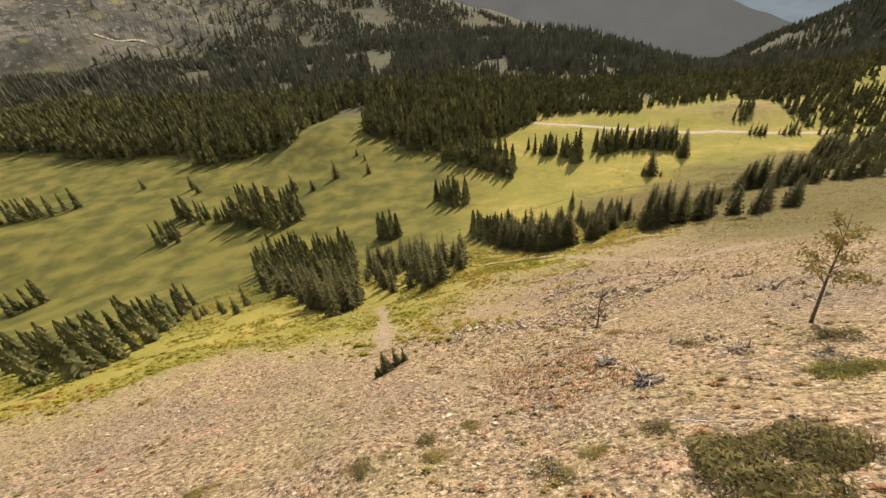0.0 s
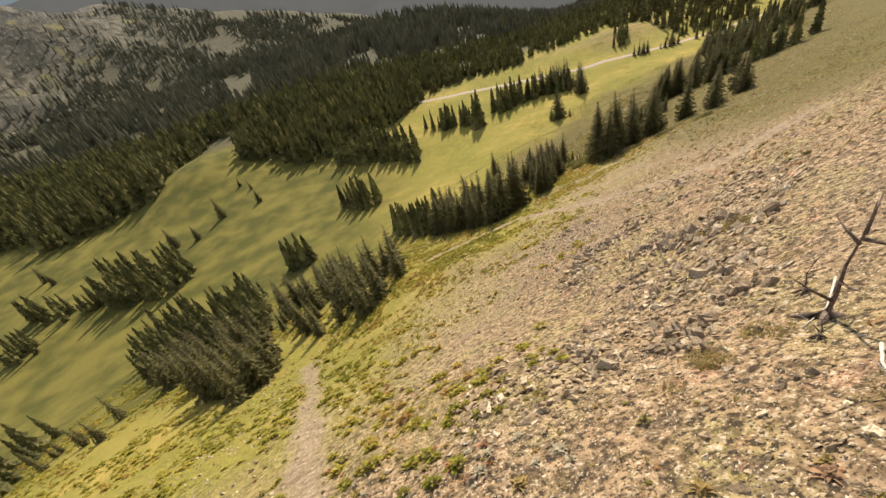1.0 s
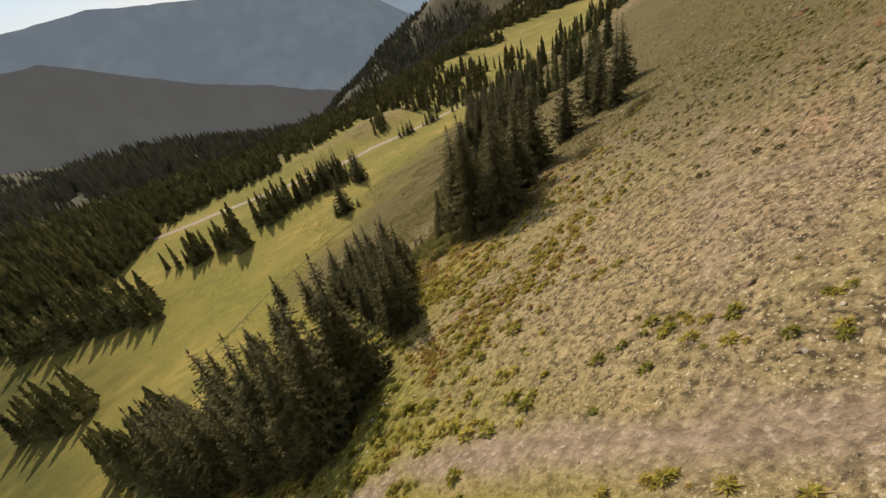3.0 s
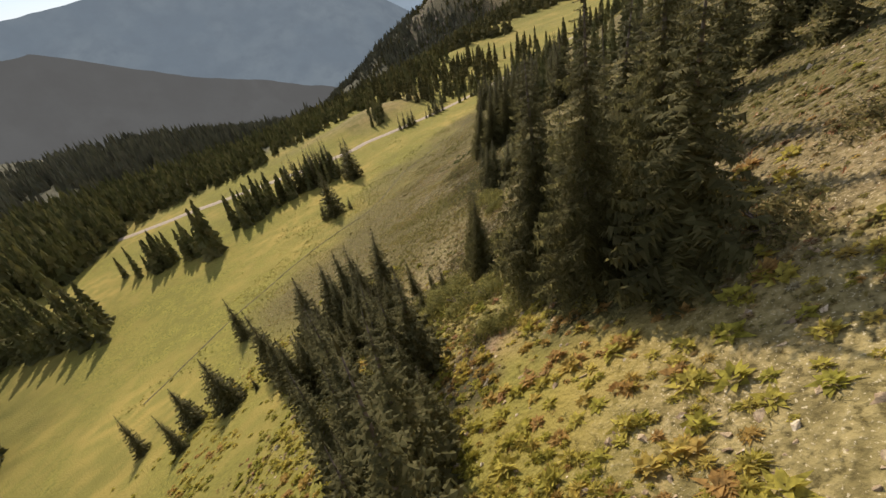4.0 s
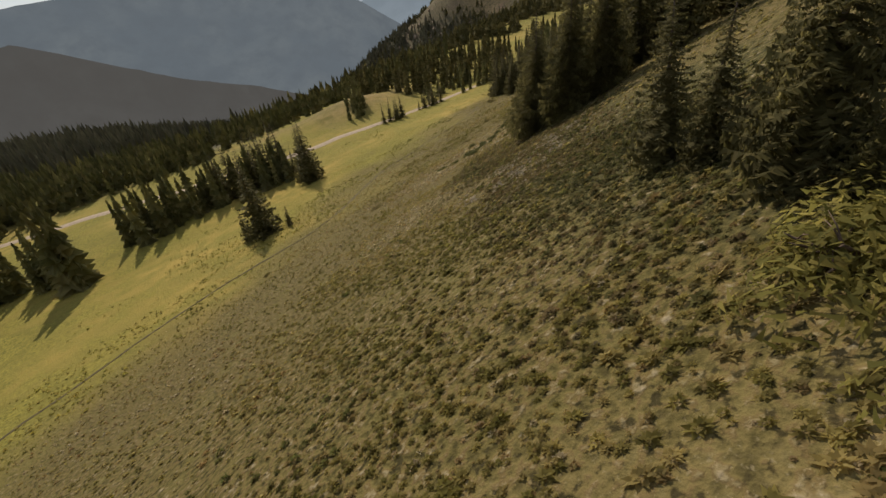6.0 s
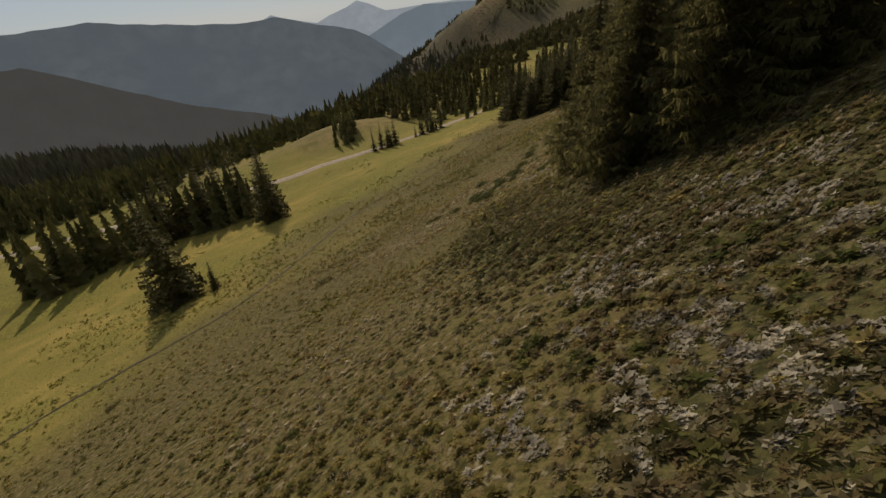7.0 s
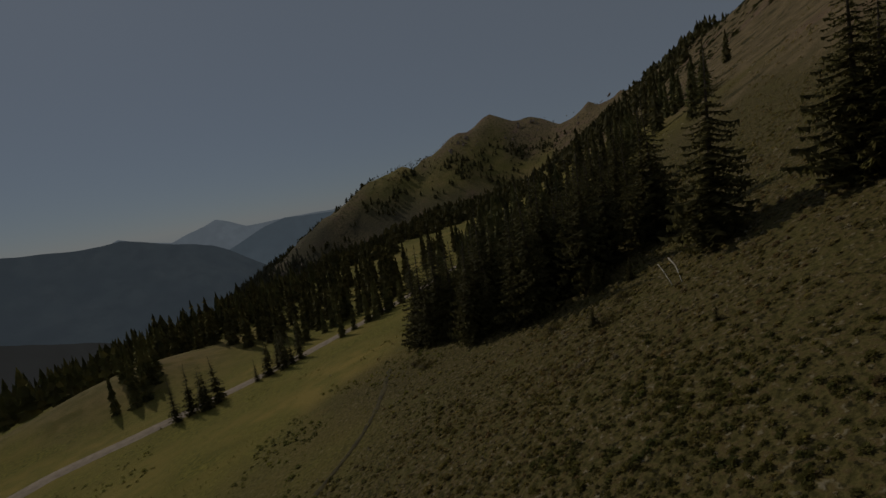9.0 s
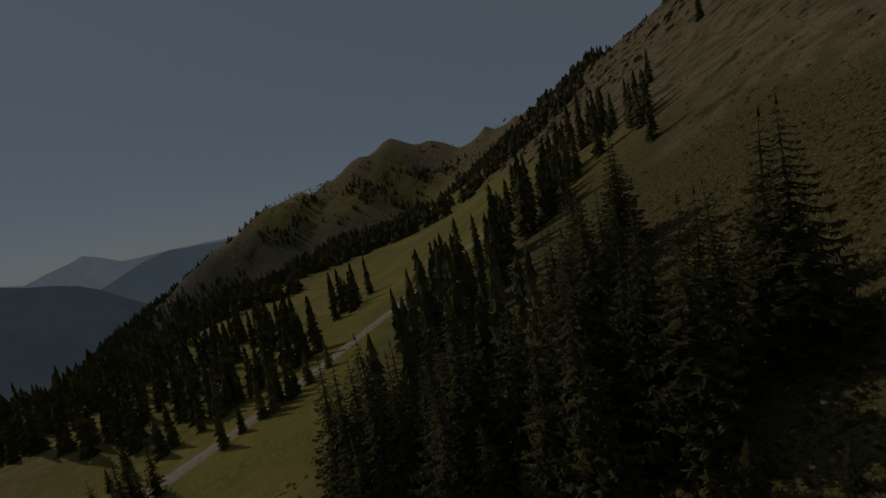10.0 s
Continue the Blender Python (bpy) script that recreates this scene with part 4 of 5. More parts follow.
def off_trail(x, y):
    """0 on the trodden lines, 1 away from them."""
    return 1 - np.clip(1.4 * worn(x, y), 0, 1)


def near_way(x, y, reach):
    """1 on the open strip of the hillside, falling off to its sides."""
    d = np.full(np.shape(x), 999.0)
    for (x0, y0), (x1, y1) in zip(STRIP, STRIP[1:]):
        t = np.clip(((x - x0) * (x1 - x0) + (y - y0) * (y1 - y0)) / ((x1 - x0) ** 2 + (y1 - y0) ** 2), 0, 1)
        d = np.minimum(d, np.hypot(x - x0 - t * (x1 - x0), y - y0 - t * (y1 - y0)))
    return smooth(reach, reach * .6, d)


def lay(name, kinds, count, box, keep, low, high, mat, label, category, seed, sink=0.0, bias=2.0):
    x, y, r = scatter(count, *box, seed, keep)
    size = low + (high - low) * r.rand(len(x)) ** bias
    return strewn(name, kinds, x, y, size, mat, label, category, seed, sink)


def gravelly(x, y):
    return smooth(64, 44, down(x, y) + 18 * fbm(x, y, 14, 3, 41)) * smooth(44, 30, x + 14 * fbm(x, y, 12, 3, 42))


# broken stone on the upper slope
lay("scree", STONES, 42000, (-26, 44, -6, 62), lambda x, y: (0.25 + .75 * smooth(-.1, .25, fbm(x, y, 6, 3, 71))) * gravelly(x, y) * near_way(x, y, 24), .015, .1, MAT_STONE, "broken tan and brown stones strewn on the slope", "stones", 71, .1)
lay("scree", STONES, 34000, (-3, 16, 8, 34), lambda x, y: smooth(3.6, 1.0, np.abs(x - 5.5 - .26 * (y - 20) + 2 * fbm(x, y, 4, 2, 9))) * smooth(-.25, .2, fbm(x, y, 2.4, 3, 73)), .015, .06, MAT_STONE, "blocky rubble below the rock outcrops", "stones", 72, .1)
lay("scree", STONES, 3000, (26, 100, 40, 100), lambda x, y: smooth(.05, .3, fbm(x, y, 9, 3, 75)) * smooth(86, 70, down(x, y)) * near_way(x, y, 18), .015, .05, MAT_STONE, "pale stones between the hillside shrubs", "stones", 73, .1)


LEDGES = ((-1, 17), (1.5, 17.2), (3.6, 16.6), (6.5, 18.6), (9, 20.4), (13, 22))
LOWER_LEDGES = ((5.2, 22.9), (6.6, 24.6), (8.4, 25.3), (10, 25.6))


def ledges(x, y):
    """1 where bedrock comes to the surface."""
    n = 1.6 * fbm(x, y, 2.4, 3, 58)
    return np.maximum(smooth(1.9, .5, line_distance(x, y, LEDGES) + n), smooth(1.0, .3, line_distance(x, y, LOWER_LEDGES) + .6 * n))


SLABS = [stone_kind(500 + s, 13, s % 2 == 0) for s in range(14)]
lay("rubble", SLABS, 17000, (-4, 15, 13, 28), ledges, .02, .15, MAT_STONE, "broken tan bedrock and slabs in a band across the slope", "rocks", 74, -.1, 3.0)
# dry plants and sparse bushes on the gravel
def gravel_plants(x, y):
    return gravelly(x, y) * near_way(x, y, 24) * off_trail(x, y)


lay("dry_plants", FINE_TUFTS, 30000, (-26, 40, -6, 60), lambda x, y: smooth(-.15, .25, fbm(x, y, 4, 3, 81)) * gravel_plants(x, y), .06, .24, MAT_DRYGRASS, "dry straw-coloured and reddish plants", "plants", 81)
lay("red_plants", TUFTS, 9000, (-2, 7, 4, 14), lambda x, y: smooth(.3, .9, np.exp(-((x - 1.9) / 2.6) ** 2 - ((y - 8.6) / 2.4) ** 2) + .6 * fbm(x, y, 1.6, 3, 76)), .05, .15, MAT_RED, "low reddish plants spread over the gravel", "plants", 76)
lay("low_shrubs", FINE_BUSHES, 17000, (-26, 40, -6, 64), lambda x, y: smooth(-.02, .3, fbm(x, y, 7, 3, 82)) * near_way(x, y, 22) * off_trail(x, y), .05, .2, MAT_LOW, "low olive shrubs scattered on the gravel", "shrubs", 82)
# the yellow-green band above the firs
lay("yellow_plants", FINE_BUSHES, 42000, (-48, 46, 12, 80), lambda x, y: smooth(-4, 6, down(x, y) - yellow_edge(x) + 16 * fbm(x, y, 9, 4, 43)) * smooth(80, 68, down(x, y)) * smooth(-.25, .15, fbm(x, y, 3.0, 3, 84)) * smooth(34, 24, x) * off_trail(x, y), .08, .34, MAT_YELLOW, "yellow-green low plants in a dense mat", "plants", 83, 0, 1.4)


lay("yellow_bushes", ROUND_BUSHES, 30000, (-8, 30, 26, 58), lambda x, y: smooth(-3, 5, down(x, y) - yellow_edge(x) + 9 * fbm(x, y, 6, 3, 47)) * smooth(56, 46, down(x, y)) * smooth(-.05, .25, fbm(x, y, 2.4, 3, 48)) * smooth(27, 20, x) * (.3 + .7 * smooth(34, 40, down(x, y))) * off_trail(x, y), .06, .22, MAT_YELLOW, "rounded yellow-green bushes above the firs", "bushes", 47, 0, 1.8)


# shrubs and grass on the hillside, finest on the open strip
def hillside(x, y):
    w = down(x, y)
    return smooth(18, 32, x + 8 * fbm(x, y, 9, 3, 85)) * smooth(94, 78, w + 9 * fbm(x, y, 12, 3, 86)) * (0.45 + .55 * smooth(-.25, .1, fbm(x, y, 2.6, 3, 87))) * off_trail(x, y)


HILL_BOX = (20, 118, 34, 112)
lay("hillside_shrubs", SMALL_BUSHES, 210000, HILL_BOX, lambda x, y: near_way(x, y, 6.5) * hillside(x, y) * (1 - .7 * dark_patch(x, y)), .03, .085, MAT_SHRUB, "dense olive and grey-green shrubs with pale dead stems", "shrubs", 85, 0, 1.3)
lay("hillside_shrubs", MOUNDS, 190000, HILL_BOX, lambda x, y: near_way(x, y, 9) * hillside(x, y) * smooth(-.3, .1, fbm(x, y, 2.2, 2, 101)) * (1 - .8 * dark_patch(x, y)), .05, .15, MAT_SHRUB, "rounded olive and straw-coloured shrubs", "shrubs", 101, 0, 1.5)
# shrubs of the dark stretch, with shade included in their leaf colour
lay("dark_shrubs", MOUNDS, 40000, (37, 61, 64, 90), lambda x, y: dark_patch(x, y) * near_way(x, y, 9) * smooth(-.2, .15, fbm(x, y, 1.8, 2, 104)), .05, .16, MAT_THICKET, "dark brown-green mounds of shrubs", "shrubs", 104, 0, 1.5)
lay("dark_shrubs", MOUNDS, 50000, HILL_BOX, lambda x, y: near_way(x, y, 9) * hillside(x, y) * smooth(-.02, .3, fbm(x, y, 4.6, 3, 102) + .25 * dark_patch(x, y)), .06, .17, MAT_DARK, "rounded dark green shrubs on the hillside", "shrubs", 102, 0, 1.5)
lay("hillside_shrubs", BUSHES, 60000, HILL_BOX, lambda x, y: hillside(x, y) * near_way(x, y, 34) * (1 - near_way(x, y, 8)), .06, .15, MAT_SHRUB, "olive and grey-green shrubs spread over the hillside", "shrubs", 86, 0, 1.3)


def pale_patch(x, y):
    return np.maximum(smooth(.12, .4, fbm(x, y, 8, 3, 97)), np.exp(-((x - 47.5) / 2.6) ** 2 - ((y - 77.6) / 1.3) ** 2)) * smooth(-.2, .2, fbm(x, y, 1.6, 2, 98))


lay("dead_plants", FINE_TUFTS, 120000, HILL_BOX, lambda x, y: hillside(x, y) * near_way(x, y, 9) * pale_patch(x, y), .06, .17, MAT_PALE, "pale grey dead plant stems in patches", "plants", 97, 0, 1.2)
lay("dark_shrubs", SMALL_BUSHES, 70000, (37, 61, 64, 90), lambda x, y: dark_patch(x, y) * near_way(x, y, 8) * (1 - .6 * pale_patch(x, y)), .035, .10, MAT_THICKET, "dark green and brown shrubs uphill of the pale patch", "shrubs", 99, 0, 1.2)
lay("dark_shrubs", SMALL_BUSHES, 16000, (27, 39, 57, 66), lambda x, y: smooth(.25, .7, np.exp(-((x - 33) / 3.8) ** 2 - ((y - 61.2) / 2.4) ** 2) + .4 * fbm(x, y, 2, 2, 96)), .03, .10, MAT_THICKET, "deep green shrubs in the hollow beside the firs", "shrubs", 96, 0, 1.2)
lay("dead_plants", SMALL_BUSHES, 16000, (42, 56, 74, 81), lambda x, y: smooth(.1, .7, np.exp(-((x - 49) / 4) ** 2 - ((y - 76.9) / 1.9) ** 2)) * smooth(.08, .3, fbm(x, y, .45, 2, 68) + .5 * fbm(x, y, 2.4, 2, 60)), .03, .1, MAT_PALE, "whitish dead plants in a pale patch", "plants", 68, 0, 1.2)
lay("undergrowth", FINE_BUSHES, 5600, (19, 34, 50, 64), lambda x, y: smooth(53, 55, y) * smooth(6.5, 4, np.hypot(x - 27, y - 57.6)) * smooth(-.3, .1, fbm(x, y, 2.2, 2, 92)), .05, .17, MAT_SHRUB, "leafy olive-green undergrowth around the firs", "plants", 92, 0, 1.2)
lay("hillside_grass", FINE_TUFTS, 14000, (22, 122, 40, 118), lambda x, y: smooth(18, 30, x) * smooth(100, 86, down(x, y)) * (0.35 + .65 * smooth(-.2, .2, fbm(x, y, 5, 3, 88))) * near_way(x, y, 26) * off_trail(x, y), .05, .14, MAT_SHRUB, "tufts of drying grass between the shrubs", "grass", 88)
lay("meadow_grass", FINE_TUFTS, 36000, (0, 120, 70, 136), lambda x, y: smooth(76, 90, down(x, y)) * smooth(112, 100, down(x, y)) * (0.3 + .7 * smooth(-.3, .3, fbm(x, y, 8, 3, 89))) * near_way(x, y, 36), .06, .18, MAT_TURF, "short yellow-green meadow grass", "grass", 89)
lay("meadow_clumps", BUSHES, 30000, (10, 120, 84, 142), lambda x, y: smooth(84, 92, down(x, y)) * smooth(128, 112, down(x, y)) * smooth(.0, .3, fbm(x, y, 5, 3, 55)) * near_way(x, y, 42), .06, .2, MAT_TURF, "low clumps of coarse grass on the meadow", "grass", 55, 0, 1.5)
lay("mountain_shrubs", FINE_BUSHES, 20000, (190, 780, 30, 480), lambda x, y: smooth(-.15, .25, fbm(x, y, 40, 4, 93)) * smooth(12, 40, height(x, y)) * smooth(88, 72, height(x, y)), .5, 2.0, MAT_JUNIPER_FAR, "dark shrubs dotted over the mountainside", "shrubs", 93, .25, 2)
lay("crags", STONES, 5200, (400, 790, 60, 500), lambda x, y: np.maximum(smooth(56, 74, height(x, y)) * smooth(96, 84, height(x, y)) * .5, smooth(500, 450, x) * smooth(330, 400, y)) * smooth(-.1, .2, fbm(x, y, 40, 3, 67)), .5, 2.4, MAT_CRAG, "broken grey and reddish crags along the mountain ridge", "rocks", 67, .1)
lay("slope_grass", BUSHES, 10000, (92, 240, 20, 120), lambda x, y: smooth(-.25, .2, fbm(x, y, 7, 3, 90)) * smooth(104, 90, down(x, y)), .08, .26, MAT_SHRUB, "low green growth over the mountainside", "plants", 90)


# ---- rocks, dead wood and single bushes ----
ROCK_KINDS = [mesh_from("rock", *stone_kind(300 + s, 9), MAT_ROCK) for s in range(7)]
ROCK_LABEL = "weathered tan rock jutting from the gravel slope"


def rock(x, y, size, turn, label=ROCK_LABEL):
    rnd = random.Random(int(x * 371 + y * 91))
    ob = tagged(new("rock", ROCK_KINDS[rnd.randrange(len(ROCK_KINDS))]), label, "rock", "rocks on the slope")
    ob.matrix_basis = pose(x, y, on_ground(x, y, size * .2), rnd.uniform(-25, 5), rnd.uniform(-12, 12), turn) @ Matrix.Scale(size * .75, 4)
    return ob


BLOCK_KINDS = [mesh_from("block", *stone_kind(330 + s, 15, s % 2 == 0), MAT_ROCK) for s in range(12)]


def outcrop(x, y, size, seed):
    """Broken blocks of bedrock standing out of the slope, tumbled against one another: a few large ones, splinters round them."""
    rnd = random.Random(seed)
    ob = tagged(new("rock_outcrop"), "fractured tan rock outcrop breaking through the gravel slope", "rock", "rock outcrops")
    ob.location = (x, y, on_ground(x, y))
    large = rnd.randrange(6, 10)
    for k in range(large + rnd.randrange(12, 20)):
        spread_by = .4 if k < large else .66
        dx, dy = rnd.gauss(0, spread_by) * size, rnd.gauss(0, spread_by * .6) * size
        s = size * (rnd.uniform(.09, .22) if k < large else .03 + .1 * rnd.random() ** 2)
        b = part("block", BLOCK_KINDS[rnd.randrange(12)], ob)
        tall = rnd.uniform(1, 1.7) if k < large else 1
        b.matrix_basis = pose(dx, dy, on_ground(x + dx, y + dy) - ob.location.z + s * rnd.uniform(-.2, .2), rnd.uniform(-45, 5), rnd.uniform(-25, 25), rnd.uniform(0, 360)) @ Matrix.Diagonal((s, s, s * tall, 1))
    return ob


rnd = random.Random(5)
# where bedrock breaks through: place and size
OUTCROPS = [(9.3, 19.4, 1.1), (9, 20.4, 1.2), (8.6, 21.4, .8), (6.6, 19.7, .9), (7.5, 21.7, .7), (6.5, 18, .9), (4.8, 18.5, .6), (2.9, 18.4, .6), (1.9, 17.1, .8), (1.9, 16.4, .8), (1.8, 17.8, .6), (3.9, 16.9, .8), (4.2, 16.4, .9), (3.3, 15.7, .8), (2.9, 16, .6), (1, 17.3, .5), (5.8, 16.6, .8)]
OUTCROPS += [(7.7, 21, 1.1), (7.4, 21.9, .7), (9, 23, .5), (5.2, 22.9, .7), (7.2, 25.1, .6), (5, 20.2, .5), (6.2, 20.5, .6), (11.7, 25.1, .6), (8.8, 30.7, .7), (13.7, 27.4, .6), (-1.8, 14.9, .5), (3.1, 13.5, .4), (6.1, 9.8, .5), (0.9, 6.6, .45), (1.5, 7.4, .35), (6.8, 8.2, .4), (7.2, 9.6, .5), (13.4, 15.3, .8), (12.8, 12.6, .7), (14, 18.3, .8)]
RUBBLE = [(7.5, 25.4, .8), (8.2, 25.5, .7), (7.1, 25.2, .8), (9.4, 25.3, .9), (9.8, 25.7, .6), (7.6, 24.8, .8), (6.9, 24.7, .7), (6.7, 24.9, .6), (6.2, 24.5, .7), (8.5, 25.3, .6), (5.6, 23.8, .6), (8.8, 24.6, .6), (9.8, 30, .5), (13.6, 31.6, .4)]
for k, (x, y, s) in enumerate(OUTCROPS + RUBBLE):
    outcrop(x, y, s, 400 + k)
    rock(x + rnd.uniform(-1.3, 1.3), y + rnd.uniform(-1, 1), s * rnd.uniform(.15, .4), rnd.uniform(0, 360))
for x, y, s in ((70.2, 91.4, .34), (73.6, 94.6, .3), (70.6, 91.0, .26), (68.6, 92.1, .3), (71.2, 93.2, .24), (50.4, 78.6, .3), (46.0, 74.0, .34)):
    rock(x, y, s, rnd.uniform(0, 360), "pale grey rock among the hillside shrubs")


def branches(seed, length, count, thick, twigs=3):
    rnd = random.Random(seed)
    soup = Soup()
    for k in range(count):
        a, up = rnd.random() * 6.283, rnd.uniform(.15, 1)
        d = Vector((math.cos(a), math.sin(a), up)).normalized()
        L = length * rnd.uniform(.6, 1.1)
        pts = [Vector((0, 0, 0)) + d * (L * t) + Vector((rnd.uniform(-.06, .06), rnd.uniform(-.06, .06), -.12 * t * t)) * L for t in (0, .35, .7, 1)]
        soup.put(*tube(pts, (thick, thick * .8, thick * .5, thick * .15), 5))
        for _ in range(twigs):
            p = pts[rnd.randrange(1, 3)]
            e = p + Vector((rnd.uniform(-1, 1), rnd.uniform(-1, 1), rnd.uniform(-.2, 1))).normalized() * L * .35
            soup.put(*tube((p, (p + e) / 2 + Vector((0, 0, .03 * L)), e), (thick * .45, thick * .3, thick * .1), 4))
    return soup


def fallen_log(points, thick, label, bark=None, twigs=0, seed=1):
    """A dead stem lying along the ground through the points."""
    rnd = random.Random(seed)
    pts = []
    for (x0, y0), (x1, y1) in zip(points, points[1:]):
        pts += [(x0 + (x1 - x0) * t, y0 + (y1 - y0) * t) for t in (0, .34, .67)]
    pts.append(points[-1])
    lifted = [Vector((x, y, on_ground(x, y) + thick * rnd.uniform(.6, 1.3))) for x, y in pts]
    radii = [thick * (1 - .65 * k / (len(pts) - 1)) for k in range(len(pts))]
    base = lifted[0].copy()
    ob = tagged(new("fallen_log"), label, "log")
    ob.location = base
    part("stem", mesh_from("stem", *tube([p - base for p in lifted], radii, 8), bark or MAT_DEADWOOD, True), ob)
    for k in range(twigs):
        i = rnd.randrange(1, len(lifted) - 1)
        b = lifted[i] - base
        e = b + Vector((rnd.uniform(-1, 1), rnd.uniform(-1, 1), rnd.uniform(.2, 1))).normalized() * rnd.uniform(.2, .55)
        part("branch", mesh_from("branch", *tube((b, (b + e) / 2 + Vector((.02, .03, 0)), e), (thick * .35, thick * .25, thick * .08), 5), bark or MAT_DEADWOOD, True), ob)
    return ob


fallen_log(((31.7, 63.2), (31.7, 62.4), (31.6, 61.6)), .022, "bleached dead stem lying among green shrubs", None, 6, 3)
fallen_log(((60.2, 86.3), (60.8, 85.85), (61.6, 85.35)), .02, "long bleached trunk lying on the grassy hillside", None, 2, 4)
fallen_log(((60.35, 86.8), (60.6, 86.3), (61.1, 85.8)), .01, "slender bleached trunk lying among shrubs", None, 3, 14)
fallen_log(((60.0, 87.1), (60.4, 86.75), (60.9, 86.4)), .008, "thin pale dead branch on the hillside", None, 2, 15)
fallen_log(((87.4, 94.9), (86, 94.7), (84.1, 94.6)), .035, "pale dead pole leaning on the shrubs", None, 1, 5)
fallen_log(((87.3, 95.3), (86, 95.1), (84.3, 94.9)), .025, "thin pale dead pole beside another", None, 0, 6)
fallen_log(((4.5, 13.3), (4.0, 13.0), (3.5, 12.6)), .035, "short white dead branch on the gravel", None, 3, 7)
fallen_log(((6.4, 15.2), (5.4, 14.6), (4.6, 14.4)), .025, "thin curved dead branch on the gravel", None, 2, 8)
fallen_log(((3.3, 4.9), (3.8, 4.7), (4.5, 4.5)), .02, "twisted bleached branch beside a juniper", None, 5, 9)
fallen_log(((8.4, 6.6), (8.0, 6.3), (7.4, 6.3)), .03, "bleached dead branch under a dark bush", None, 4, 10)


def dead_snag(x, y, h, seed, label):
    rnd = random.Random(seed)
    ob = tagged(new("dead_snag"), label, "dead tree")
    ob.location = (x, y, on_ground(x, y))
    part("trunk", mesh_from("trunk", *tube(((0, 0, -.15), (.03, .02, h * .22), (-.04, .05, h * .5), (.02, .04, h * .8), (-.03, .06, h)), (h * .017, h * .014, h * .01, h * .006, h * .003), 8), MAT_SNAG, True), ob)
    for k in range(7):
        z = h * rnd.uniform(.12, .85)
        a = rnd.random() * 6.283
        L = h * rnd.uniform(.12, .32)
        e = Vector((math.cos(a) * L, math.sin(a) * L, z + L * rnd.uniform(.1, .9)))
        b = Vector((0, .03, z))
        part("branch", mesh_from("branch", *tube((b, (b + e) / 2 - Vector((0, 0, .04 * L)), e), (h * .014, h * .009, h * .003), 5), MAT_SNAG, True), ob)
    for k in range(4):
        a = k * 1.6 + .4
        e = Vector((math.cos(a) * h * .2, math.sin(a) * h * .2, -.1 - .6 * math.sin(a) * h * .2))
        part("root", mesh_from("root", *tube(((0, 0, .1), e * .5 + Vector((0, 0, .08)), e), (h * .035, h * .025, h * .01), 6), MAT_SNAG, True), ob)
    return ob


dead_snag(5.1, 14.4, 2.6, 4, "charred dead snag with bare branches")
dead_snag(5.8, 15.3, 1.0, 7, "short dead stump with thin bare twigs")
dead_snag(4.4, 14.0, .8, 8, "bare dead twigs standing in the gravel")


def root_wad(x, y, size, seed, label):
    """An uprooted dead stump: a short butt with a tangle of bleached roots and twigs."""
    rnd = random.Random(seed)
    ob = tagged(new("root_wad"), label, "dead wood")
    ob.location = (x, y, on_ground(x, y))
    part("stump", mesh_from("stump", *tube(((-.3 * size, .1 * size, -.1), (0, 0, .16 * size), (.35 * size, -.15 * size, .2 * size)), (.13 * size, .16 * size, .08 * size), 9), MAT_SNAG, True), ob)
    for k in range(44):
        a, up = rnd.random() * 6.283, rnd.uniform(-.1, .55)
        d = Vector((math.cos(a), math.sin(a) * .8, up)).normalized() * size * rnd.uniform(.25, .7)
        b = Vector((rnd.gauss(0, .24), rnd.gauss(0, .16), rnd.uniform(.04, .22))) * size
        m = b + d * .5 + Vector((rnd.gauss(0, .1), rnd.gauss(0, .1), rnd.uniform(.02, .16))) * size
        thick = size * rnd.uniform(.014, .045)
        part("root", mesh_from("root", *tube((b, m, b + d), (thick, thick * .8, thick * .2), 5), MAT_DEADWOOD if k % 2 else MAT_SNAG, True), ob)
    return ob


root_wad(3.7, 7.0, .75, 21, "tangle of bleached roots from a dead stump")
root_wad(3.4, 8.8, .6, 22, "weathered dead stump with twisted roots")
root_wad(7.0, 8.4, .6, 23, "grey dead roots beside low bushes")


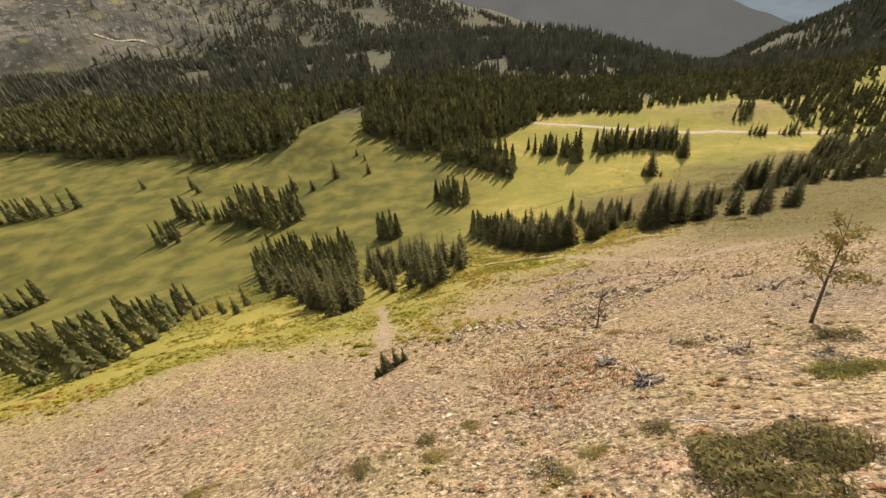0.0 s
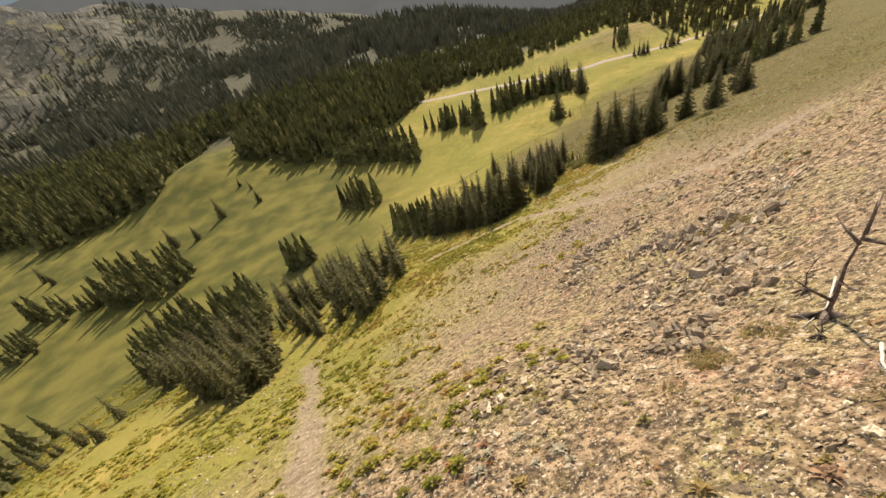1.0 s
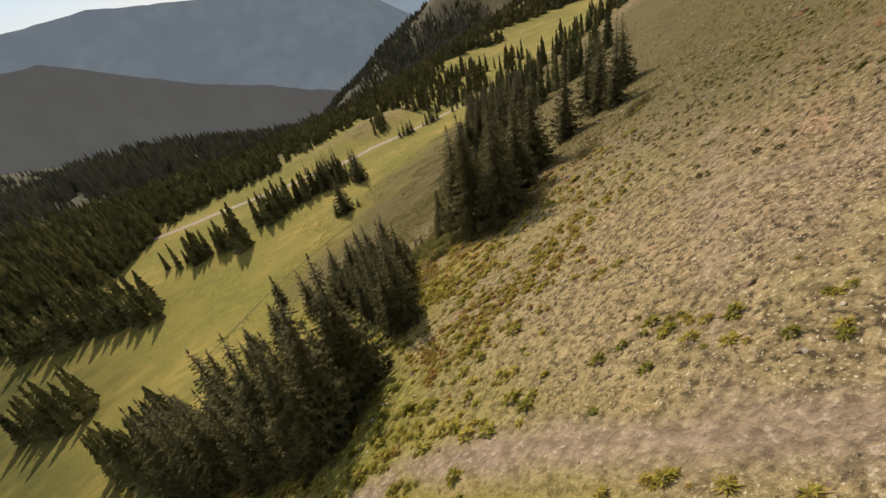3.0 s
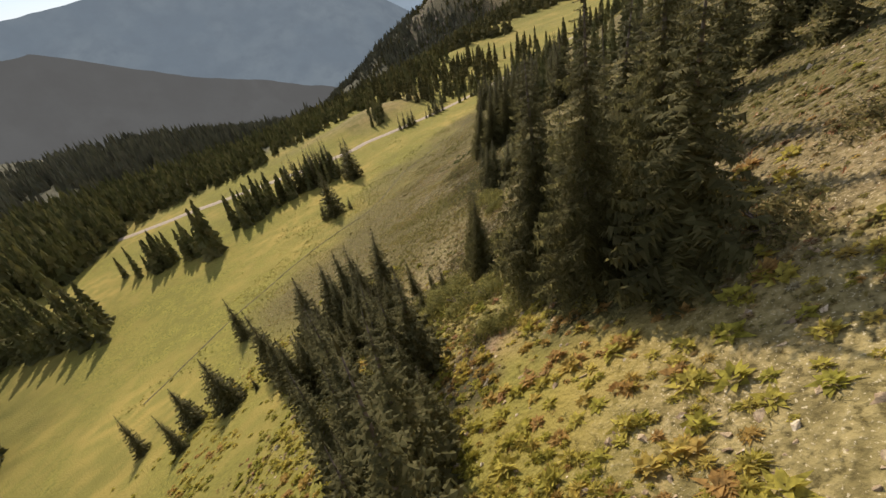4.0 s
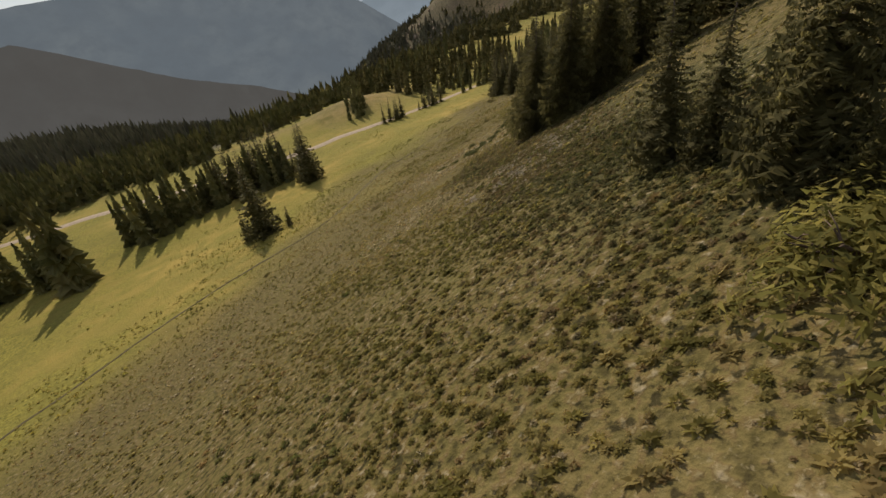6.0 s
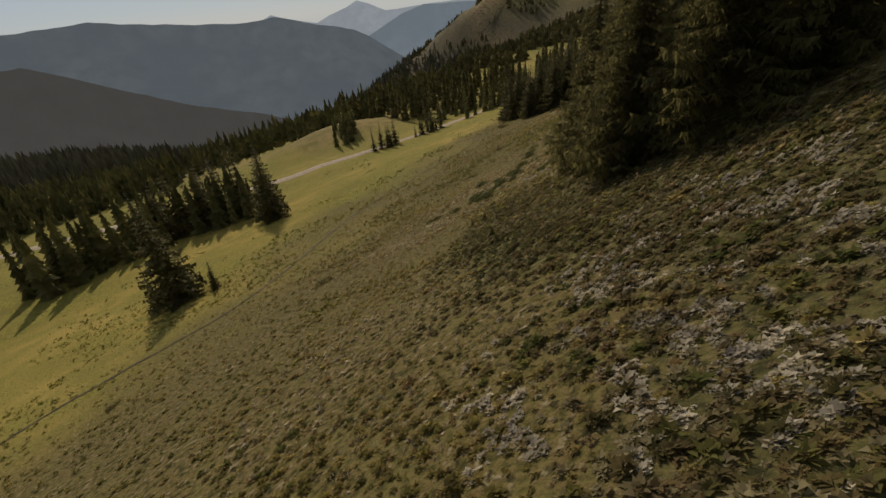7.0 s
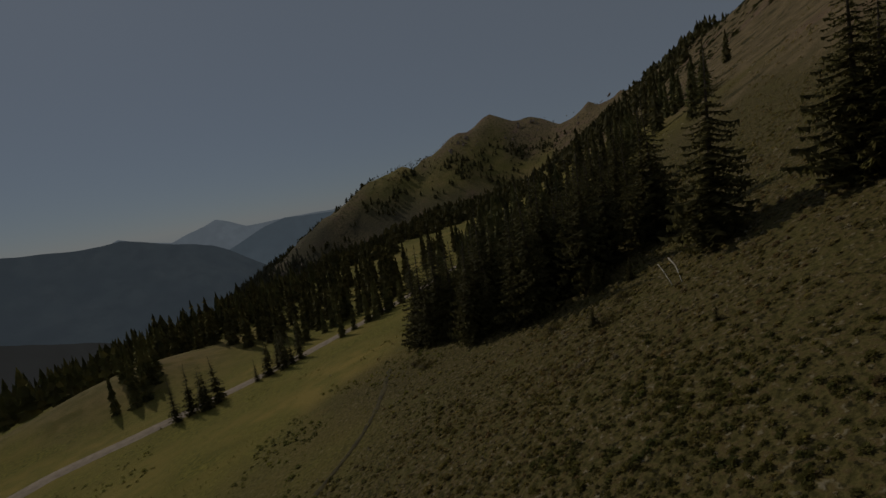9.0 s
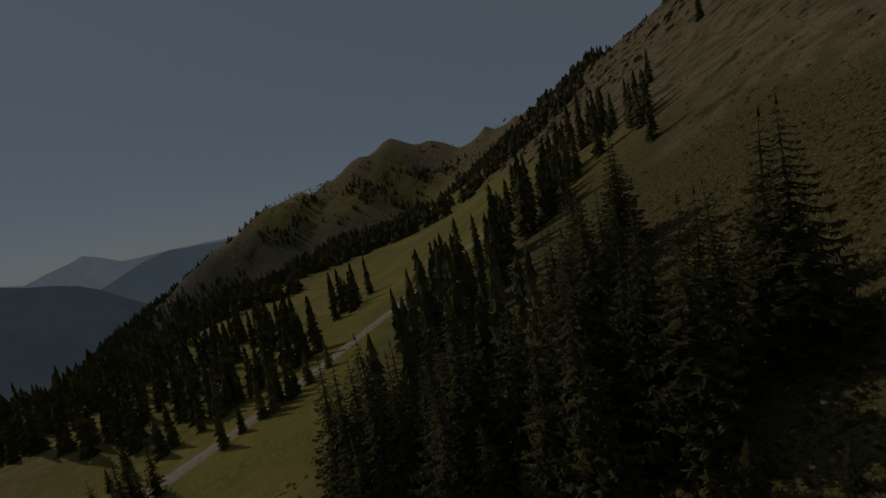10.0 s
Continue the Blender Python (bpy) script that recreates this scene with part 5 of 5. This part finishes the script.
def bush(x, y, size, mat, label, seed, leaves=420, flat=.6, wood=True):
    rnd = random.Random(seed)
    ob = tagged(new("bush"), label, "bush")
    ob.location = (x, y, on_ground(x, y))
    V, F = [], []
    fall = [(height(x + .5, y) - height(x - .5, y)), (height(x, y + .5) - height(x, y - .5))]
    lumps = [(rnd.uniform(-.6, .6), rnd.uniform(-.6, .6), rnd.uniform(.35, .65)) for _ in range(7)]
    for k in range(leaves):
        lx, ly, lr = lumps[rnd.randrange(7)]
        d = Vector((rnd.gauss(0, 1), rnd.gauss(0, 1), abs(rnd.gauss(0, 1)))).normalized() * lr * rnd.uniform(.75, 1.05)
        c = Vector((lx + d.x, ly + d.y, d.z * flat + .05)) * size
        c.z += c.x * fall[0] + c.y * fall[1]
        s = size * rnd.uniform(.03, .08)
        n = (d.normalized() + Vector((rnd.gauss(0, .4), rnd.gauss(0, .4), .3 + rnd.gauss(0, .4)))).normalized()
        p = n.orthogonal().normalized()
        p.rotate(Matrix.Rotation(rnd.random() * 6.28, 3, n))
        t = n.cross(p)
        i = len(V)
        V += [tuple(c - t * s + p * s * .4), tuple(c - t * s - p * s * .4), tuple(c + t * s * 1.3)]
        F.append((i, i + 1, i + 2))
    part("foliage", mesh_from("foliage", V, F, mat), ob)
    if wood:
        part("branch", branches(seed, size * .75, 9, size * .025, 2).mesh("branch", MAT_SNAG, True), ob)
    return ob


rnd = random.Random(31)
for k in range(34):
    x, y = rnd.uniform(-9, 8), rnd.uniform(2, 17)
    bush(x, y, rnd.uniform(.16, .4), MAT_DRYBUSH, "dry golden tuft of plants on the gravel", 200 + k, 220, .6, False)
JUN = "spreading olive-green juniper bush on the gravel slope"
for k, (x, y, s) in enumerate(((3.6, 3.1, 1.0), (4.6, 3.5, .9), (2.6, 2.6, .5), (2.9, 4.7, .45), (-2.1, 5.6, .4), (-3.4, 4.6, .42), (.5, 3.8, .45))):
    bush(x, y, s, MAT_JUNIPER, JUN, 40 + k, 3000 if s > .6 else 650, .6 if s > .6 else .9)
bush(8.0, 6.5, .8, MAT_LEAFY, "dark juniper bush with dead white branches", 50, 1500)
bush(9.3, 8.3, .7, MAT_JUNIPER, "dark low bush at the foot of a sapling", 51, 500)
for k, (x, y, s) in enumerate(((-1.1, 6.1, .4), (-1.9, 4.9, .45), (-7.9, 4.9, .45), (3.1, 14.8, .5), (6.3, 9.5, .4), (1.5, 4.3, .4), (9.1, 19.8, .7), (8.6, 20.4, .4), (4.3, 14.8, .4), (5.0, 12.3, .5))):
    bush(x, y, s, MAT_DRYBUSH if k not in (4,) else MAT_JUNIPER, "dry yellowish low bush on the gravel", 60 + k, 700, .5, k % 2 == 0)
rnd = random.Random(77)
for k, (x, y) in enumerate(((62.05, 89.0), (61.9, 88.2), (61.1, 90.1), (60.1, 88.5), (60.0, 88.9), (59.4, 89.9), (60.6, 88.9), (61.4, 88.8), (60.5, 89.6), (58.9, 91.1), (65.1, 88.0), (61.8, 86.0), (61.4, 86.4), (62.8, 88.8), (60.0, 89.4), (63.2, 91.4), (63.5, 89.3), (64.5, 89.4), (64.4, 88.5), (61, 89.6), (63, 90), (66.5, 90.2), (67.8, 91.0), (69.2, 91.6), (68.4, 90.0))):
    bush(x, y, rnd.uniform(.28, .5), MAT_GREEN, "small dark green shrub on the open hillside", 160 + k, 1000, .9, False)
for k, (x, y, s) in enumerate(((53.2, 93.6, .5), (43.8, 95.6, .35), (74.6, 98.0, .4), (84.0, 97.3, .6), (85.6, 96.6, .5), (86.0, 99.6, .6), (66.9, 95.0, .4), (88.6, 107.6, .6), (89.6, 108.8, .6))):
    bush(x, y, s, MAT_JUNIPER, "dark green bush on the open hillside", 80 + k, 700, .8)
for k, (x, y, s) in enumerate(((25.6, 56.6, .6), (28.8, 57.4, .6), (28.3, 56.6, .6), (25.4, 57.4, .8), (22.2, 57.9, .8), (21.2, 59.2, .7), (23.4, 59.4, .7), (24.4, 60.6, .8), (19.6, 58.2, .7), (25.9, 60.9, .7), (31.9, 60.8, .6), (26.2, 56.8, .7), (27.9, 55.3, .6), (27.2, 57.0, .5), (26.9, 59.8, .6), (37.2, 65.0, .9), (38.2, 66.2, .9), (36.2, 64.0, .8))):
    bush(x, y, s * 1.25, MAT_LEAFY, "leafy green bush among the firs", 100 + k, 1500, .95)
for k, (x, y, s) in enumerate(((26.9, 59.8, 1.0), (26.0, 60.3, 1.1), (26.5, 58.5, 1.0), (25.2, 61.4, 1.0), (24.8, 58.8, 1.0), (24.6, 63.4, .9), (27.5, 59.7, .9), (25.6, 59.2, 1.0), (27.2, 60.9, .8), (23.7, 53.9, .8), (25.3, 54.2, .7), (25.5, 55.8, .7), (23, 54.1, .7), (30.3, 57.1, .6))):
    bush(x, y, s, MAT_LEAFY, "tall leafy olive bush between young firs", 140 + k, 1500, 1.5)
for k, (x, y, s) in enumerate(((-38, 29, 1.4), (-41, 33, 1.4), (-36, 26, 1.3), (-33, 24, 1.2), (-44, 36, 1.3), (9.5, 51.5, 1.0), (11.5, 50, 1.0), (6, 55.5, 1.1), (25.5, 48, 1.1), (29, 46.8, 1.1), (32.5, 45.6, 1.1))):
    bush(x, y, s, MAT_JUNIPER, "broad green bush at the edge of the firs", 120 + k, 900, .7)

for x, y, h in ((-4.8, 12.5, 1.6), (-4.4, 13.0, 1.3), (-4.1, 13.3, 1.0), (-5.1, 12.1, .9)):
    fir_tree(x, y, h, True, "small firs on the gravel", "small stunted fir on the gravel slope")
for x, y, h in ((56.1, 86.2, .5), (56.5, 85.9, .45), (54.3, 83.9, .45), (53.2, 82.9, .4), (74.5, 98.2, .7), (84.0, 97.6, 1.1), (80.5, 94.0, .6), (64.3, 85.8, 1.6)):
    fir_tree(x, y, h, True, "small firs on the hillside", "small young fir on the open hillside")


def sapling(x, y, h, seed):
    """A thin broadleaf sapling with a sparse crown."""
    rnd = random.Random(seed)
    ob = tagged(new("sapling"), "slender sapling with sparse yellow-brown leaves", "tree")
    ob.location = (x, y, on_ground(x, y))
    lean = Vector((-.13 * h, .02 * h, h))
    line = [lean * t + Vector((.02 * math.sin(9 * t), .03 * math.sin(7 * t), 0)) for t in (-.03, .2, .45, .7, 1)]
    part("trunk", mesh_from("trunk", *tube(line, (.06, .05, .038, .022, .006), 8), MAT_SNAG, True), ob)
    V, F = [], []
    for k in range(16):
        t = rnd.uniform(.35, .97)
        b = lean * t
        a = rnd.random() * 6.283
        L = h * .24 * (1.15 - t) + .2
        e = b + Vector((math.cos(a) * L, math.sin(a) * L, L * rnd.uniform(.3, .9)))
        part("limb", mesh_from("limb", *tube((b, (b + e) / 2 - Vector((0, 0, .03)), e), (.018, .012, .003), 5), MAT_SNAG, True), ob)
        for _ in range(60):
            c = b.lerp(e, rnd.uniform(.35, 1.1)) + Vector((rnd.gauss(0, .09), rnd.gauss(0, .09), rnd.gauss(0, .09)))
            d = Vector((rnd.uniform(-1, 1), rnd.uniform(-1, 1), rnd.uniform(-1, 1))).normalized()
            p = d.orthogonal().normalized()
            i = len(V)
            V += [tuple(c + p * .035), tuple(c - p * .035), tuple(c + d * .11)]
            F.append((i, i + 1, i + 2))
    part("leaves", mesh_from("leaves", V, F, MAT_DRYBUSH), ob)
    return ob


sapling(10.2, 9.8, 4.3, 3)


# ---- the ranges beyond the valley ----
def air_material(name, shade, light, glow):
    """Far slopes seen through kilometres of sunlit air, whose haze is added as emission."""
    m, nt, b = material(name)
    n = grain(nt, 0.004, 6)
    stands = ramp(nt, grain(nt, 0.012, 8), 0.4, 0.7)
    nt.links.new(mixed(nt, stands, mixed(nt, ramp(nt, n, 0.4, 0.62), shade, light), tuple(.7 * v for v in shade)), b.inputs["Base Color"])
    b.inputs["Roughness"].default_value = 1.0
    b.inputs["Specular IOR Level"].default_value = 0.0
    # bluish emission imitates the haze; the slopes are no light source
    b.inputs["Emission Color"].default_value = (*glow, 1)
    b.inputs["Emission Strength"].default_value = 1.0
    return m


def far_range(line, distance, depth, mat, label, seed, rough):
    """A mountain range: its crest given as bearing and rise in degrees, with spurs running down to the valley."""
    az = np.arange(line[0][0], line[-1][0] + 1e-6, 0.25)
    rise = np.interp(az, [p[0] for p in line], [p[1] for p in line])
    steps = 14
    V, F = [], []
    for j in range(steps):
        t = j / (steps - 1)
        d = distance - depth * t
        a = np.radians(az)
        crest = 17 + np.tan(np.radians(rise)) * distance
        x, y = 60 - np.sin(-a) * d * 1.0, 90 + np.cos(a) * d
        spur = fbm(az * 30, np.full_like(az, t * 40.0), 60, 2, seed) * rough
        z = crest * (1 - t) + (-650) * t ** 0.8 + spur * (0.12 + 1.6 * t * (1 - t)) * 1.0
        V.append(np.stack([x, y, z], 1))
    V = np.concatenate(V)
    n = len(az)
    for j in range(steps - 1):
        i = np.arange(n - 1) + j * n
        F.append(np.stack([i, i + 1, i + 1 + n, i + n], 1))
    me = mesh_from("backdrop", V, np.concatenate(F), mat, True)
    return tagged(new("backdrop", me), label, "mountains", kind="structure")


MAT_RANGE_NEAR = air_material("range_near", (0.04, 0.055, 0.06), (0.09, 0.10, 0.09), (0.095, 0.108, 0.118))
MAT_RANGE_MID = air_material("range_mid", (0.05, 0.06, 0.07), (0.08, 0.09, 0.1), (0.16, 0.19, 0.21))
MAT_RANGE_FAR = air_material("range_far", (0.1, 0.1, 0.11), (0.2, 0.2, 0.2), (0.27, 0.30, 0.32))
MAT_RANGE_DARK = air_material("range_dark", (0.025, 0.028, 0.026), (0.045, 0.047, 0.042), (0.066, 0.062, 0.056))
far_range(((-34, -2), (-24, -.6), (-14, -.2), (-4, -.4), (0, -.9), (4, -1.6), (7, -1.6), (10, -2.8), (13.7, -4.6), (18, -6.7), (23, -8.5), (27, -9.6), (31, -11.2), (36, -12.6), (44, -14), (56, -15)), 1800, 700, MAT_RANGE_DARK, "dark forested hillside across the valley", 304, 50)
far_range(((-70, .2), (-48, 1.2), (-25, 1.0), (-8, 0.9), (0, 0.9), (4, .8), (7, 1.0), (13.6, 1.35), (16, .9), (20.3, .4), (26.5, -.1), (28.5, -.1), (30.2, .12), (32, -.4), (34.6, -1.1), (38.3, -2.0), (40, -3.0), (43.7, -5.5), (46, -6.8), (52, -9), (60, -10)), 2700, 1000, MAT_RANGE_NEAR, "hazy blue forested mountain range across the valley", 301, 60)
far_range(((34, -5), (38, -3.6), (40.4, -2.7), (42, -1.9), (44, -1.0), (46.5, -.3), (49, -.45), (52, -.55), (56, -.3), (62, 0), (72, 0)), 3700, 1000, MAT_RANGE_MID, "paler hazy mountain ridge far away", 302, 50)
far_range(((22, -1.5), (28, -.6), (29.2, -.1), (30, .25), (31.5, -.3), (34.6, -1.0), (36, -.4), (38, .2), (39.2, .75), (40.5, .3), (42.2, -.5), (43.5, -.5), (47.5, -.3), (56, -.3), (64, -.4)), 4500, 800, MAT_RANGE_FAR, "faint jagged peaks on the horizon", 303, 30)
